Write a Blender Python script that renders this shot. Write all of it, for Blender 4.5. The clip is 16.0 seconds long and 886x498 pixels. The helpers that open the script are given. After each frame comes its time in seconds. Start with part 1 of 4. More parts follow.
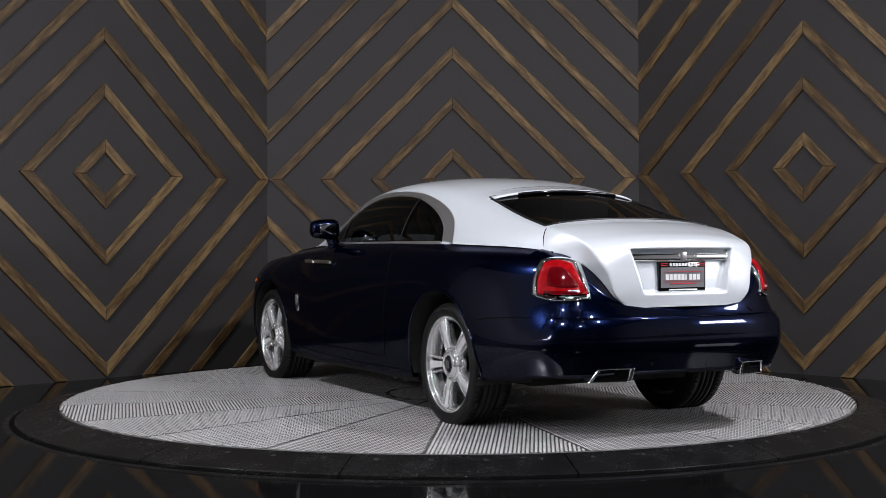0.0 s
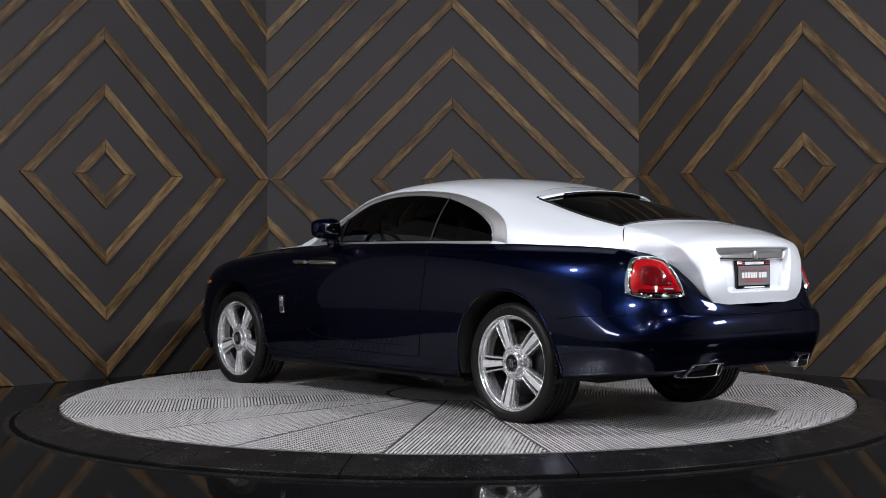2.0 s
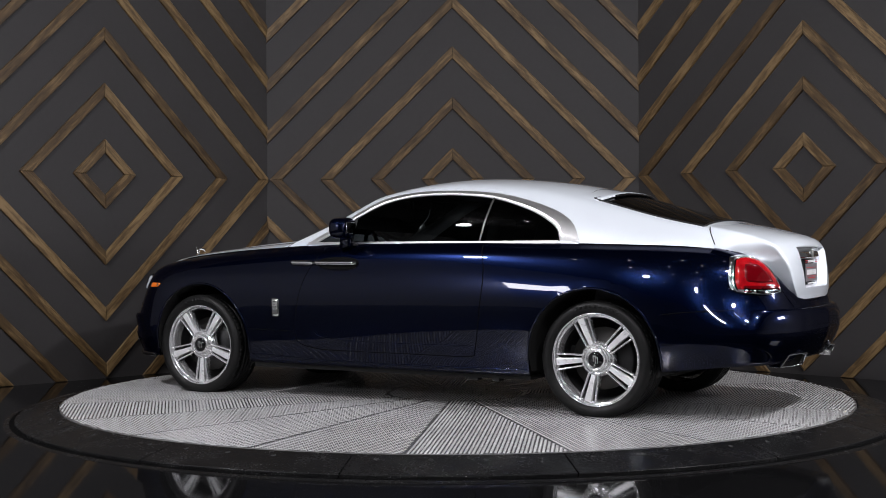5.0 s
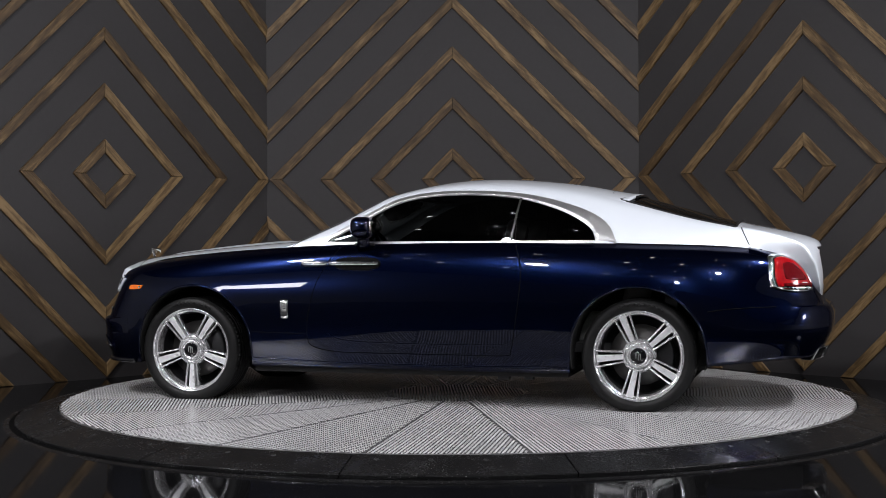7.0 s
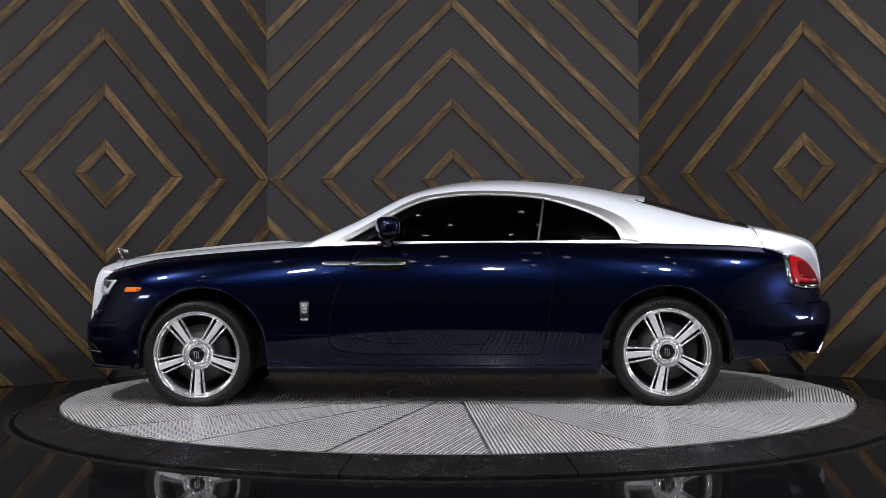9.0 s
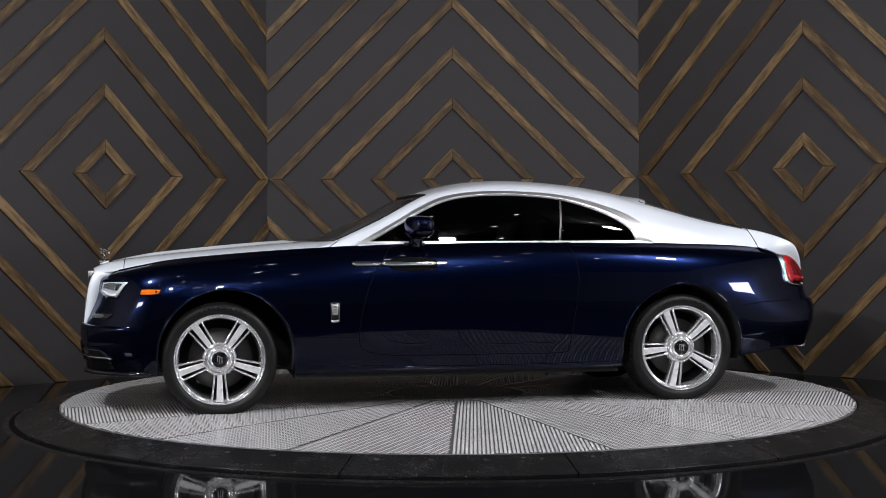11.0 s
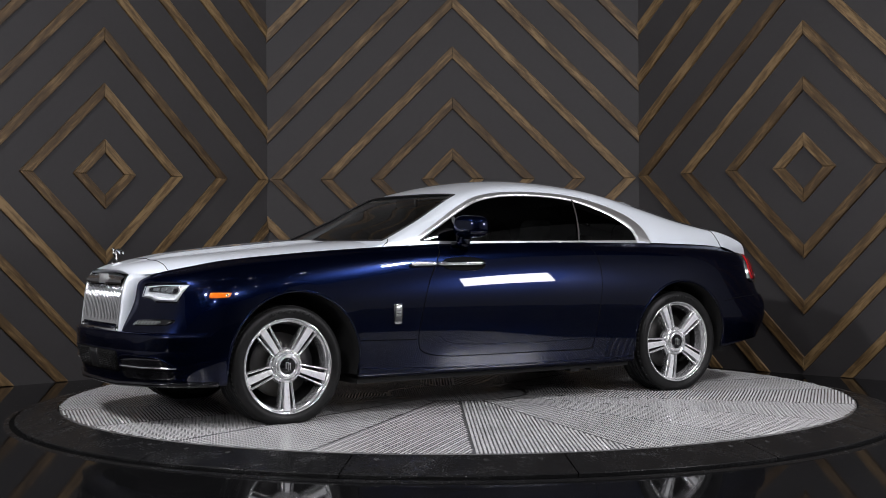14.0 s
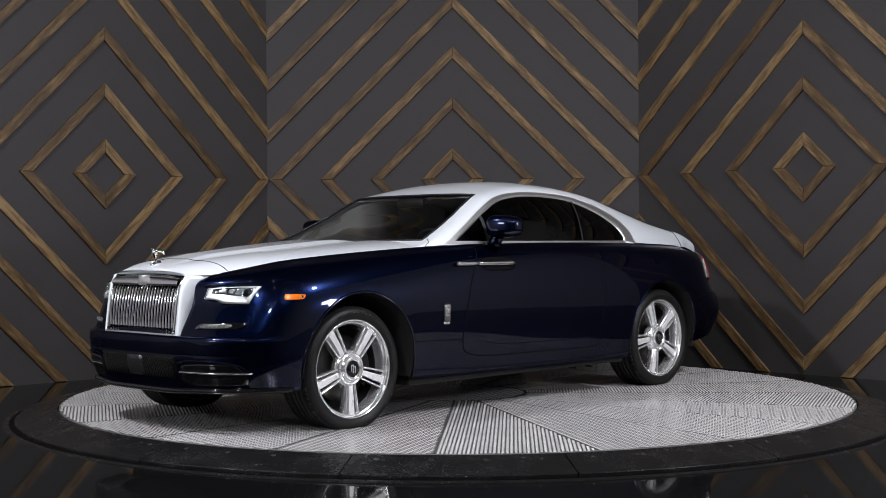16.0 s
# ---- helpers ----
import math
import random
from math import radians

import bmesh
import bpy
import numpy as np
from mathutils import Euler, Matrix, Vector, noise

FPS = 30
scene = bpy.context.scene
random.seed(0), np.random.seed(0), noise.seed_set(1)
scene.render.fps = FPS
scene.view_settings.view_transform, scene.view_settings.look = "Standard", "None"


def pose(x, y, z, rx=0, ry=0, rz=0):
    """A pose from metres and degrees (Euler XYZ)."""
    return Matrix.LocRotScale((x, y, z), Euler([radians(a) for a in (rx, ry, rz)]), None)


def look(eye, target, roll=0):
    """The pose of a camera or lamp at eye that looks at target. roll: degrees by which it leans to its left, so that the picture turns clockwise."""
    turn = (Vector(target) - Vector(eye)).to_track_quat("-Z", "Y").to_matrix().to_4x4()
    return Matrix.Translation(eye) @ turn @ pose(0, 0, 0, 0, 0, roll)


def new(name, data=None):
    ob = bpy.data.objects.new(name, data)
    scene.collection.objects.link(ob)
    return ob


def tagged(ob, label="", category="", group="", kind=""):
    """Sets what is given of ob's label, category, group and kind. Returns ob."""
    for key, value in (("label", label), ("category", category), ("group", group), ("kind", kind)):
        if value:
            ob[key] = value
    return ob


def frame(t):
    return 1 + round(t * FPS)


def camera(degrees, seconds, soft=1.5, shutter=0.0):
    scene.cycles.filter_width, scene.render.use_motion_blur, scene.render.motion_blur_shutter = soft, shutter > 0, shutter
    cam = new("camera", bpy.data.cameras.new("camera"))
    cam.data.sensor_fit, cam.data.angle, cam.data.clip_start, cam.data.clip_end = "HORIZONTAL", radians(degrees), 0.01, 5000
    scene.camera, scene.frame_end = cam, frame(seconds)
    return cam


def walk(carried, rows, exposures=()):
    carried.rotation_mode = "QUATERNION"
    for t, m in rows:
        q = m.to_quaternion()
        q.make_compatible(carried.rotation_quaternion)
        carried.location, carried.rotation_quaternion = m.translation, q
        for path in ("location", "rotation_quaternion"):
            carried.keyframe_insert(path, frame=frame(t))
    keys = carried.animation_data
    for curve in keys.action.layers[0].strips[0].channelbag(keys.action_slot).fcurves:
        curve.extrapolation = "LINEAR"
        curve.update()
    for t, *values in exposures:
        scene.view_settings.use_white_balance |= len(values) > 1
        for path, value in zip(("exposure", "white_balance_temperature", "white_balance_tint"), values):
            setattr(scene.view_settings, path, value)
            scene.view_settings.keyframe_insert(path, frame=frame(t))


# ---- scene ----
# ---- camera ----
cam = camera(37.647, 16.0, soft=0.8)
EYE = Vector((0.0, -9.3715, 1.0702))
VIEW = look(EYE, EYE + Vector((-0.0098985, 0.9999443, -0.0036773)) * 9.0, -0.315)
walk(cam, [(0, VIEW), (16.0, VIEW)], [(0, 0.0), (15.8, 0.0), (15.9, 0.2), (16.0, 0.2)])

# ---- light: round ceiling lamps of the showroom, and two low panels at the sides ----
world = bpy.data.worlds.new("showroom_air")
world.use_nodes = True
world.node_tree.nodes["Background"].inputs[0].default_value = (0.8, 0.9, 1.0, 1)
world.node_tree.nodes["Background"].inputs[1].default_value = 0.03
scene.world = world
FLOOR_Z = -0.085
CEILING_Z = 5.2


def lamp(x, y, z, size, watts, target=(0, 0, 0.5), tint=(1.0, 0.97, 0.93), size_y=0):
    data = bpy.data.lights.new("area_lamp", "AREA")
    data.shape, data.size, data.energy, data.color = ("RECTANGLE" if size_y else "DISK"), size, watts * 1.21, tint
    if size_y:
        data.size_y = size_y
    ob = new("area_lamp", data)
    ob.matrix_world = look((x, y, z), target)
    return ob


WHITE = (0.96, 0.948, 1.0)
for lx, ly, watts in ((-4.4, -3.2, 190), (4.4, -3.2, 192), (-2.6, -7.0, 112), (2.6, -7.0, 95), (0.0, -10.5, 70)):
    lamp(lx, ly, CEILING_Z - 0.2, 0.34, watts, (lx * 0.2, ly * 0.35 - 0.6, 0.0), WHITE)
# unseen soft panels, added low at the sides for bright patches on the paint
lamp(6.7, -3.35, 2.3, 1.15, 84, (-0.6, 0, 0.9), WHITE, 0.7)
lamp(-6.6, -6.5, 2.7, 1.4, 74, (0.3, 0, 0.9), WHITE, 0.6)


# ---- materials ----
def material(name, colour, rough=0.5, metal=0.0, coat=0.0, coat_rough=0.03, spec=0.5):
    m = bpy.data.materials.new(name)
    m.use_nodes = True
    b = m.node_tree.nodes["Principled BSDF"]
    b.inputs["Base Color"].default_value = (*colour, 1)
    b.inputs["Roughness"].default_value = rough
    b.inputs["Metallic"].default_value = metal
    b.inputs["Coat Weight"].default_value = coat
    b.inputs["Coat Roughness"].default_value = coat_rough
    b.inputs["Specular IOR Level"].default_value = spec
    m.diffuse_color = (*colour, 1)
    return m


def node(m, kind, **values):
    n = m.node_tree.nodes.new(kind)
    for key, value in values.items():
        n.inputs[key.replace("_", " ")].default_value = value
    return n


def link(m, a, b):
    m.node_tree.links.new(a, b)


def shader(m):
    return m.node_tree.nodes["Principled BSDF"]


def coords(m, scale=(1, 1, 1), kind="Object"):
    t = m.node_tree.nodes.new("ShaderNodeTexCoord")
    p = node(m, "ShaderNodeMapping", Scale=scale)
    link(m, t.outputs[kind], p.inputs["Vector"])
    return p.outputs["Vector"]


def ramp(m, fac, stops):
    r = m.node_tree.nodes.new("ShaderNodeValToRGB")
    e = r.color_ramp.elements
    while len(e) < len(stops):
        e.new(0.5)
    for el, (pos, col) in zip(e, stops):
        el.position, el.color = pos, (*col, 1)
    link(m, fac, r.inputs["Fac"])
    return r.outputs["Color"]


def noise_of(m, vector, scale, detail=4.0, rough=0.55):
    n = node(m, "ShaderNodeTexNoise", Scale=scale, Detail=detail, Roughness=rough)
    link(m, vector, n.inputs["Vector"])
    return n.outputs["Fac"]


def bump(m, height, strength=0.2, distance=0.002):
    b = node(m, "ShaderNodeBump", Strength=strength, Distance=distance)
    link(m, height, b.inputs["Height"])
    link(m, b.outputs["Normal"], shader(m).inputs["Normal"])


def vary(m, lo, hi, scale=3.0, rough=None, strength=0.0, stretch=(1, 1, 1), kind="Object"):
    """Colour from lo to hi in two scales of noise; rough: range of roughness."""
    v = coords(m, stretch, kind)
    a, b = noise_of(m, v, scale), noise_of(m, v, scale * 14)
    mix = node(m, "ShaderNodeMath")
    mix.operation = "MULTIPLY_ADD"
    link(m, b, mix.inputs[0])
    mix.inputs[1].default_value = 0.45
    half = node(m, "ShaderNodeMath")
    half.operation = "MULTIPLY"
    half.inputs[1].default_value = 0.6
    link(m, a, half.inputs[0])
    link(m, half.outputs[0], mix.inputs[2])
    link(m, ramp(m, mix.outputs[0], ((0.32, lo), (0.68, hi))), shader(m).inputs["Base Color"])
    if rough:
        r = node(m, "ShaderNodeMapRange", To_Min=rough[0], To_Max=rough[1])
        link(m, mix.outputs[0], r.inputs["Value"])
        r.inputs["From Min"].default_value, r.inputs["From Max"].default_value = 0.3, 0.7
        link(m, r.outputs["Result"], shader(m).inputs["Roughness"])
    if strength:
        bump(m, b, strength)
    return m


M_WALL = vary(material("wall_paint", (0.02, 0.019, 0.02), 0.6, spec=0.25), (0.0294, 0.0275, 0.0278), (0.0374, 0.0350, 0.0354), 1.5, (0.52, 0.66), 0.06)
M_PLAIN = vary(material("pale_unseen_wall", (0.2, 0.2, 0.2), 0.7), (0.40, 0.40, 0.40), (0.48, 0.48, 0.48), 1.0)
M_CEILING = vary(material("ceiling_paint", (0.04, 0.04, 0.04), 0.8), (0.03, 0.03, 0.03), (0.045, 0.045, 0.045), 1.0)
M_GLOW = material("lamp_disc", (1, 1, 1))
M_GLOW.node_tree.nodes["Principled BSDF"].inputs["Emission Color"].default_value = (0.97, 0.985, 1.0, 1)
M_GLOW.node_tree.nodes["Principled BSDF"].inputs["Emission Strength"].default_value = 45.0
M_FLOOR = vary(material("black_epoxy", (0.004, 0.004, 0.004), 0.08, spec=0.08), (0.003, 0.003, 0.0032), (0.006, 0.006, 0.0063), 1.2, (0.02, 0.06), 0.03)
M_RING = vary(material("black_bezel", (0.006, 0.006, 0.006), 0.3, spec=0.2), (0.004, 0.004, 0.0043), (0.011, 0.011, 0.0113), 5.0, (0.14, 0.32), 0.1)
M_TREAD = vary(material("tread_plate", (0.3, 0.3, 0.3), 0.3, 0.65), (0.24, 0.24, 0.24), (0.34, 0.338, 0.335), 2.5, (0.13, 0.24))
# raised lozenges, paler than the plate between them
M_LOZENGE = vary(material("pale_tread", (0.6, 0.6, 0.6), 0.3, 0.4), (0.48, 0.48, 0.48), (0.63, 0.627, 0.624), 2.5, (0.32, 0.42))


def dusty(m, amount, scale, lo=0.66):
    """Sparse pale specks of dust over the material's colour."""
    speck = ramp(m, noise_of(m, coords(m), scale, 2.0, 0.5), ((lo, (0, 0, 0)), (lo + 0.06, (amount, amount, amount))))
    patch = ramp(m, noise_of(m, coords(m), 2.2, 3.0), ((0.45, (0, 0, 0)), (0.65, (1, 1, 1))))
    times = m.node_tree.nodes.new("ShaderNodeVectorMath")
    times.operation = "MULTIPLY"
    link(m, speck, times.inputs[0])
    link(m, patch, times.inputs[1])
    plus = m.node_tree.nodes.new("ShaderNodeVectorMath")
    plus.operation = "ADD"
    base = shader(m).inputs["Base Color"]
    link(m, base.links[0].from_socket, plus.inputs[0])
    link(m, times.outputs[0], plus.inputs[1])
    link(m, plus.outputs[0], base)
    return m


dusty(M_RING, 0.22, 130)
dusty(M_FLOOR, 0.05, 90, 0.68)
M_BOLT = material("blackened_bolt", (0.05, 0.05, 0.05), 0.35, 0.8)
# black of the joints, and of shade painted at handle recess and exhaust
M_EDGE = material("joint_and_shade_black", (0.001, 0.001, 0.001), 0.7, spec=0.08)
M_BLUE = material("midnight_blue_paint", (0.0012, 0.0047, 0.0255), 0.22, 0.85, 1.0, 0.012)
shader(M_BLUE).inputs["Coat IOR"].default_value = 1.38
shader(M_BLUE).inputs["Specular IOR Level"].default_value = 0.2
shader(M_BLUE).inputs["Specular Tint"].default_value = (0.3, 0.35, 0.5, 1)
M_SILVER = material("silver_pearl_paint", (0.785, 0.832, 0.885), 0.40, 0.28, 1.0, 0.02)


def flakes(m, lo, hi):
    """Metal flake in the base coat, and a clear coat that loses gloss towards glancing angles."""
    link(m, ramp(m, noise_of(m, coords(m), 420.0, 2.0, 0.6), ((0.35, lo), (0.65, hi))), shader(m).inputs["Base Color"])
    facing = node(m, "ShaderNodeLayerWeight", Blend=0.5)
    link(m, ramp(m, facing.outputs["Facing"], ((0.30, (1, 1, 1)), (0.55, (0.25, 0.25, 0.25)), (0.80, (0.3, 0.3, 0.3)), (1.0, (0.8, 0.8, 0.8)))), shader(m).inputs["Coat Weight"])


flakes(M_BLUE, (0.0005, 0.0019, 0.0108), (0.0010, 0.0036, 0.0212))
M_CHROME = material("chrome", (0.86, 0.86, 0.86), 0.06, 1.0)
M_SATIN = vary(material("brushed_metal", (0.55, 0.55, 0.55), 0.3, 0.9), (0.55, 0.55, 0.55), (0.60, 0.60, 0.597), 9.0, (0.27, 0.31))
M_WHEEL = material("polished_alloy", (0.93, 0.93, 0.94), 0.12, 0.85)
M_BLADE = vary(material("machined_alloy", (0.8, 0.8, 0.81), 0.3, 0.5), (0.78, 0.785, 0.795), (0.88, 0.885, 0.895), 30.0, (0.24, 0.34))
M_RUBBER = vary(material("tyre_rubber", (0.008, 0.008, 0.008), 0.6, spec=0.2), (0.005, 0.005, 0.005), (0.010, 0.010, 0.010), 20.0, (0.36, 0.52))
M_BLACK = material("black_trim", (0.006, 0.006, 0.007), 0.4)
M_GLOSSBLACK = material("gloss_black", (0.004, 0.004, 0.005), 0.05)
M_WELL = material("wheel_well_liner", (0.006, 0.006, 0.006), 0.8)
M_LEATHER = vary(material("light_leather", (0.25, 0.245, 0.24), 0.5), (0.30, 0.295, 0.29), (0.40, 0.39, 0.38), 9.0)
M_DARK_CABIN = material("dark_cabin", (0.02, 0.02, 0.022), 0.6)
M_AMBER = material("amber_lens", (0.75, 0.16, 0.01), 0.1, 0, 1.0)
M_RED = material("red_lens", (0.36, 0.003, 0.006), 0.05, 0, 0.3)
vary(M_RED, (0.17, 0.0012, 0.0035), (0.40, 0.004, 0.008), 26.0, (0.03, 0.10))
M_DEEPRED = material("deep_red_lens", (0.10, 0.0008, 0.003), 0.04, 0, 0.0, spec=0.35)
M_LAMPGLASS = material("clear_lamp", (0.75, 0.78, 0.80), 0.12, 0.6, 1.0)
M_WHITE = material("white_print", (0.8, 0.8, 0.8), 0.5)
M_REDPRINT = material("red_print", (0.5, 0.02, 0.03), 0.5)
M_BRAKE = material("brake_steel", (0.06, 0.058, 0.056), 0.4, 0.8)
# wheel alloy with the shade inside the rim put into its colour
M_BARREL = material("shade_dark_alloy", (0.035, 0.035, 0.037), 0.45, 0.6)
M_VANE = material("polished_vane", (0.92, 0.92, 0.92), 0.08, 1.0)
M_LAMPBED = material("lamp_reflector", (0.72, 0.74, 0.76), 0.3, 0.6)
M_DRL = material("lamp_light_guide", (0.74, 0.76, 0.78), 0.25, 0.0, 1.0)
M_FACET = material("lamp_facet", (0.22, 0.23, 0.24), 0.2, 0.7)
M_SLOTLAMP = material("smoked_lamp", (0.06, 0.065, 0.065), 0.3)
M_HEADER = material("polished_header", (0.82, 0.82, 0.82), 0.14, 1.0)
M_MESH = material("grille_mesh", (0.004, 0.004, 0.004), 0.45, 0.0, spec=0.25)


def glass(name, tint, gloss=1.5):
    m = bpy.data.materials.new(name)
    m.use_nodes = True
    m.node_tree.nodes.remove(shader(m))
    clear = node(m, "ShaderNodeBsdfTransparent", Color=(*tint, 1))
    shine = node(m, "ShaderNodeBsdfGlossy", Roughness=0.01)
    fresnel = node(m, "ShaderNodeFresnel", IOR=gloss)
    mix = node(m, "ShaderNodeMixShader")
    link(m, fresnel.outputs[0], mix.inputs[0])
    link(m, clear.outputs[0], mix.inputs[1])
    link(m, shine.outputs[0], mix.inputs[2])
    link(m, mix.outputs[0], m.node_tree.nodes["Material Output"].inputs["Surface"])
    return m


M_GLASS = glass("clear_screen", (0.52, 0.55, 0.545), 1.36)
M_COVER = glass("clear_cover", (0.92, 0.94, 0.95))
M_TINT = glass("tinted_window", (0.05, 0.055, 0.055), 1.36)


def wood_material():
    m = material("stained_wood", (0.12, 0.07, 0.035), 0.5, spec=0.28)
    info = m.node_tree.nodes.new("ShaderNodeObjectInfo")
    shift = node(m, "ShaderNodeVectorMath")
    shift.operation = "MULTIPLY_ADD"
    link(m, info.outputs["Random"], shift.inputs[0])
    shift.inputs[1].default_value = (37, 11, 23)
    link(m, coords(m, (1.0, 7, 7)), shift.inputs[2])
    grain = noise_of(m, shift.outputs[0], 4.2, 10, 0.68)
    mix = node(m, "ShaderNodeMath")
    mix.operation = "MULTIPLY_ADD"
    link(m, info.outputs["Random"], mix.inputs[0])
    mix.inputs[1].default_value = 0.16
    link(m, grain, mix.inputs[2])
    link(m, ramp(m, mix.outputs[0], ((0.38, (0.028, 0.0155, 0.0062)), (0.56, (0.082, 0.0490, 0.0200)), (0.74, (0.205, 0.134, 0.062)))), shader(m).inputs["Base Color"])
    bump(m, grain, 0.25, 0.002)
    return m


M_WOOD = wood_material()


# ---- mesh helpers ----
def part(name, bm, mat, parent=None, label="", smooth=True):
    me = bpy.data.meshes.new(name)
    bm.normal_update()
    bm.to_mesh(me)
    bm.free()
    for p in me.polygons:
        p.use_smooth = smooth
    me.materials.append(mat)
    ob = new(name, me)
    ob.parent = parent
    if label:
        tagged(ob, label)
    return ob


def spline(table, x):
    """Smooth value of a table of (x, value, ...) rows at x."""
    n = len(table)
    if x <= table[0][0]:
        return list(table[0][1:])
    if x >= table[-1][0]:
        return list(table[-1][1:])
    i = next(k for k in range(n - 1) if table[k + 1][0] >= x)
    x0, x1 = table[i][0], table[i + 1][0]
    s, h, out = (x - x0) / (x1 - x0), x1 - x0, []
    for c in range(1, len(table[0])):
        def slope(k):
            a, b = max(k - 1, 0), min(k + 1, n - 1)
            return (table[b][c] - table[a][c]) / (table[b][0] - table[a][0])
        p0, p1, m0, m1 = table[i][c], table[i + 1][c], slope(i) * h, slope(i + 1) * h
        out.append((2 * s**3 - 3 * s**2 + 1) * p0 + (s**3 - 2 * s**2 + s) * m0 + (3 * s**2 - 2 * s**3) * p1 + (s**3 - s**2) * m1)
    return out


def along(points, per):
    """Catmull-Rom line through points (tuples of one length), per steps to the interval."""
    pts = np.array(points, float)
    ext = np.vstack([2 * pts[0] - pts[1], pts, 2 * pts[-1] - pts[-2]])
    out = []
    for i in range(1, len(ext) - 2):
        a, b, c, d = ext[i - 1:i + 3]
        for k in range(per):
            s = k / per
            out.append(0.5 * (2 * b + (c - a) * s + (2 * a - 5 * b + 4 * c - d) * s**2 + (3 * b - a - 3 * c + d) * s**3))
    out.append(ext[-2])
    return np.array(out)


def sheet(bm, rows, close=False):
    """Quads over a grid of points; rows: list of lists of points."""
    grid = [[bm.verts.new(tuple(p)) for p in r] for r in rows]
    for a, b in zip(grid, grid[1:]):
        n = len(a)
        for j in range(n if close else n - 1):
            k = (j + 1) % n
            bm.faces.new((a[j], a[k], b[k], b[j]))
    return grid


def box(bm, x0, x1, y0, y1, z0, z1, m=None):
    made = bmesh.ops.create_cube(bm, size=1)["verts"]
    for v in made:
        v.co = Vector((x0 + (v.co.x + 0.5) * (x1 - x0), y0 + (v.co.y + 0.5) * (y1 - y0), z0 + (v.co.z + 0.5) * (z1 - z0)))
        if m is not None:
            v.co = m @ v.co
    return made


def bevelled(bm, width, segments=2):
    bmesh.ops.bevel(bm, geom=list(bm.edges), offset=width, segments=segments, affect="EDGES", profile=0.5, clamp_overlap=True)
    return bm


def tube(bm, points, radius, sides=8, close=False, flat=1.0):
    """A rod along points; flat squeezes it across."""
    pts = [Vector(p) for p in points]
    rings, n = [], len(pts)
    for i, p in enumerate(pts):
        a, b = (pts[i - 1] if i or close else pts[0]), (pts[(i + 1) % n] if i < n - 1 or close else pts[-1])
        d = (b - a).normalized()
        side = d.cross(Vector((0, 0, 1)))
        side = Vector((0, 1, 0)) if side.length < 1e-3 else side.normalized()
        up = side.cross(d)
        r = radius[i] if isinstance(radius, (list, tuple)) else radius
        rings.append([p + (side * math.cos(2 * math.pi * k / sides) * flat + up * math.sin(2 * math.pi * k / sides)) * r for k in range(sides)])
    if close:
        rings.append(rings[0])
    grid = sheet(bm, rings, True)
    if not close:
        bm.faces.new(list(reversed(grid[0])))
        bm.faces.new(grid[-1])
    return bm


def lathe(bm, profile, steps, centre=(0, 0, 0), axis="Y", a0=0.0, a1=2 * math.pi):
    """Turns (radius, height) rows round an axis."""
    full = abs(a1 - a0 - 2 * math.pi) < 1e-6
    rows = []
    for r, h in profile:
        row = []
        for k in range(steps + (0 if full else 1)):
            a = a0 + (a1 - a0) * k / steps
            c, s = r * math.cos(a), r * math.sin(a)
            q = (c, h, s) if axis == "Y" else (c, s, h)
            row.append((q[0] + centre[0], q[1] + centre[1], q[2] + centre[2]))
        rows.append(row)
    return sheet(bm, rows, full)
# ---- the stage: floor, three panelled walls, plain walls round the rest ----
def slab(name, x0, x1, y0, y1, z0, z1, mat, label, category):
    bm = bmesh.new()
    box(bm, x0, x1, y0, y1, z0, z1)
    return tagged(part(name, bm, mat, smooth=False), label, category, kind="structure")


slab("floor", -7, 7, -16, 5, FLOOR_Z - 0.2, FLOOR_Z, M_FLOOR, "glossy black epoxy showroom floor with faint smears", "floor")
slab("ceiling", -7, 7, -16, 5, CEILING_Z, CEILING_Z + 0.2, M_CEILING, "dark painted showroom ceiling", "ceiling")
# unseen closing walls, made pale so that chrome and wheels mirror something bright
slab("wall_west", -7.2, -7, -16, 5, FLOOR_Z, CEILING_Z, M_PLAIN, "plain unseen wall, pale grey to brighten reflections", "wall")
slab("wall_east", 7, 7.2, -16, 5, FLOOR_Z, CEILING_Z, M_PLAIN, "plain unseen wall, pale grey to brighten reflections", "wall")
slab("wall_south", -7, 7, -16.2, -16, FLOOR_Z, CEILING_Z, M_PLAIN, "plain unseen wall, pale grey to brighten reflections", "wall")

# small round downlights, seen only as glints on the paint
glow = None
for gx in (-4.0, -2.4, -0.8, 0.8, 2.4, 4.0):
    for gy in (-9.0, -7.0, -5.0, -3.0):
        if glow is None:
            bm = bmesh.new()
            bmesh.ops.create_circle(bm, cap_ends=True, segments=16, radius=0.055)
            bmesh.ops.reverse_faces(bm, faces=bm.faces)
            glow = part("downlight", bm, M_GLOW, smooth=False)
            ob = glow
        else:
            ob = new("downlight", glow.data)
        tagged(ob, "small round white ceiling downlight, lit", "downlight", "ceiling downlights", "structure")
        ob.location = (gx + 0.35 * math.sin(gy), gy, CEILING_Z - 0.006)

STEP, FIRST, BOARD, PROUD = 0.4894, 0.6224, 0.082, 0.024
CORNER_W, CORNER_E = Vector((-1.8246, 3.2037)), Vector((1.7773, 3.2363))


def clip(poly, keep):
    """The part of a polygon where keep(p) >= 0, keep being linear."""
    out = []
    for a, b in zip(poly, poly[1:] + poly[:1]):
        fa, fb = keep(a), keep(b)
        if fa >= 0:
            out.append(a)
        if fa * fb < 0:
            out.append(a + (b - a) * (fa / (fa - fb)))
    return out


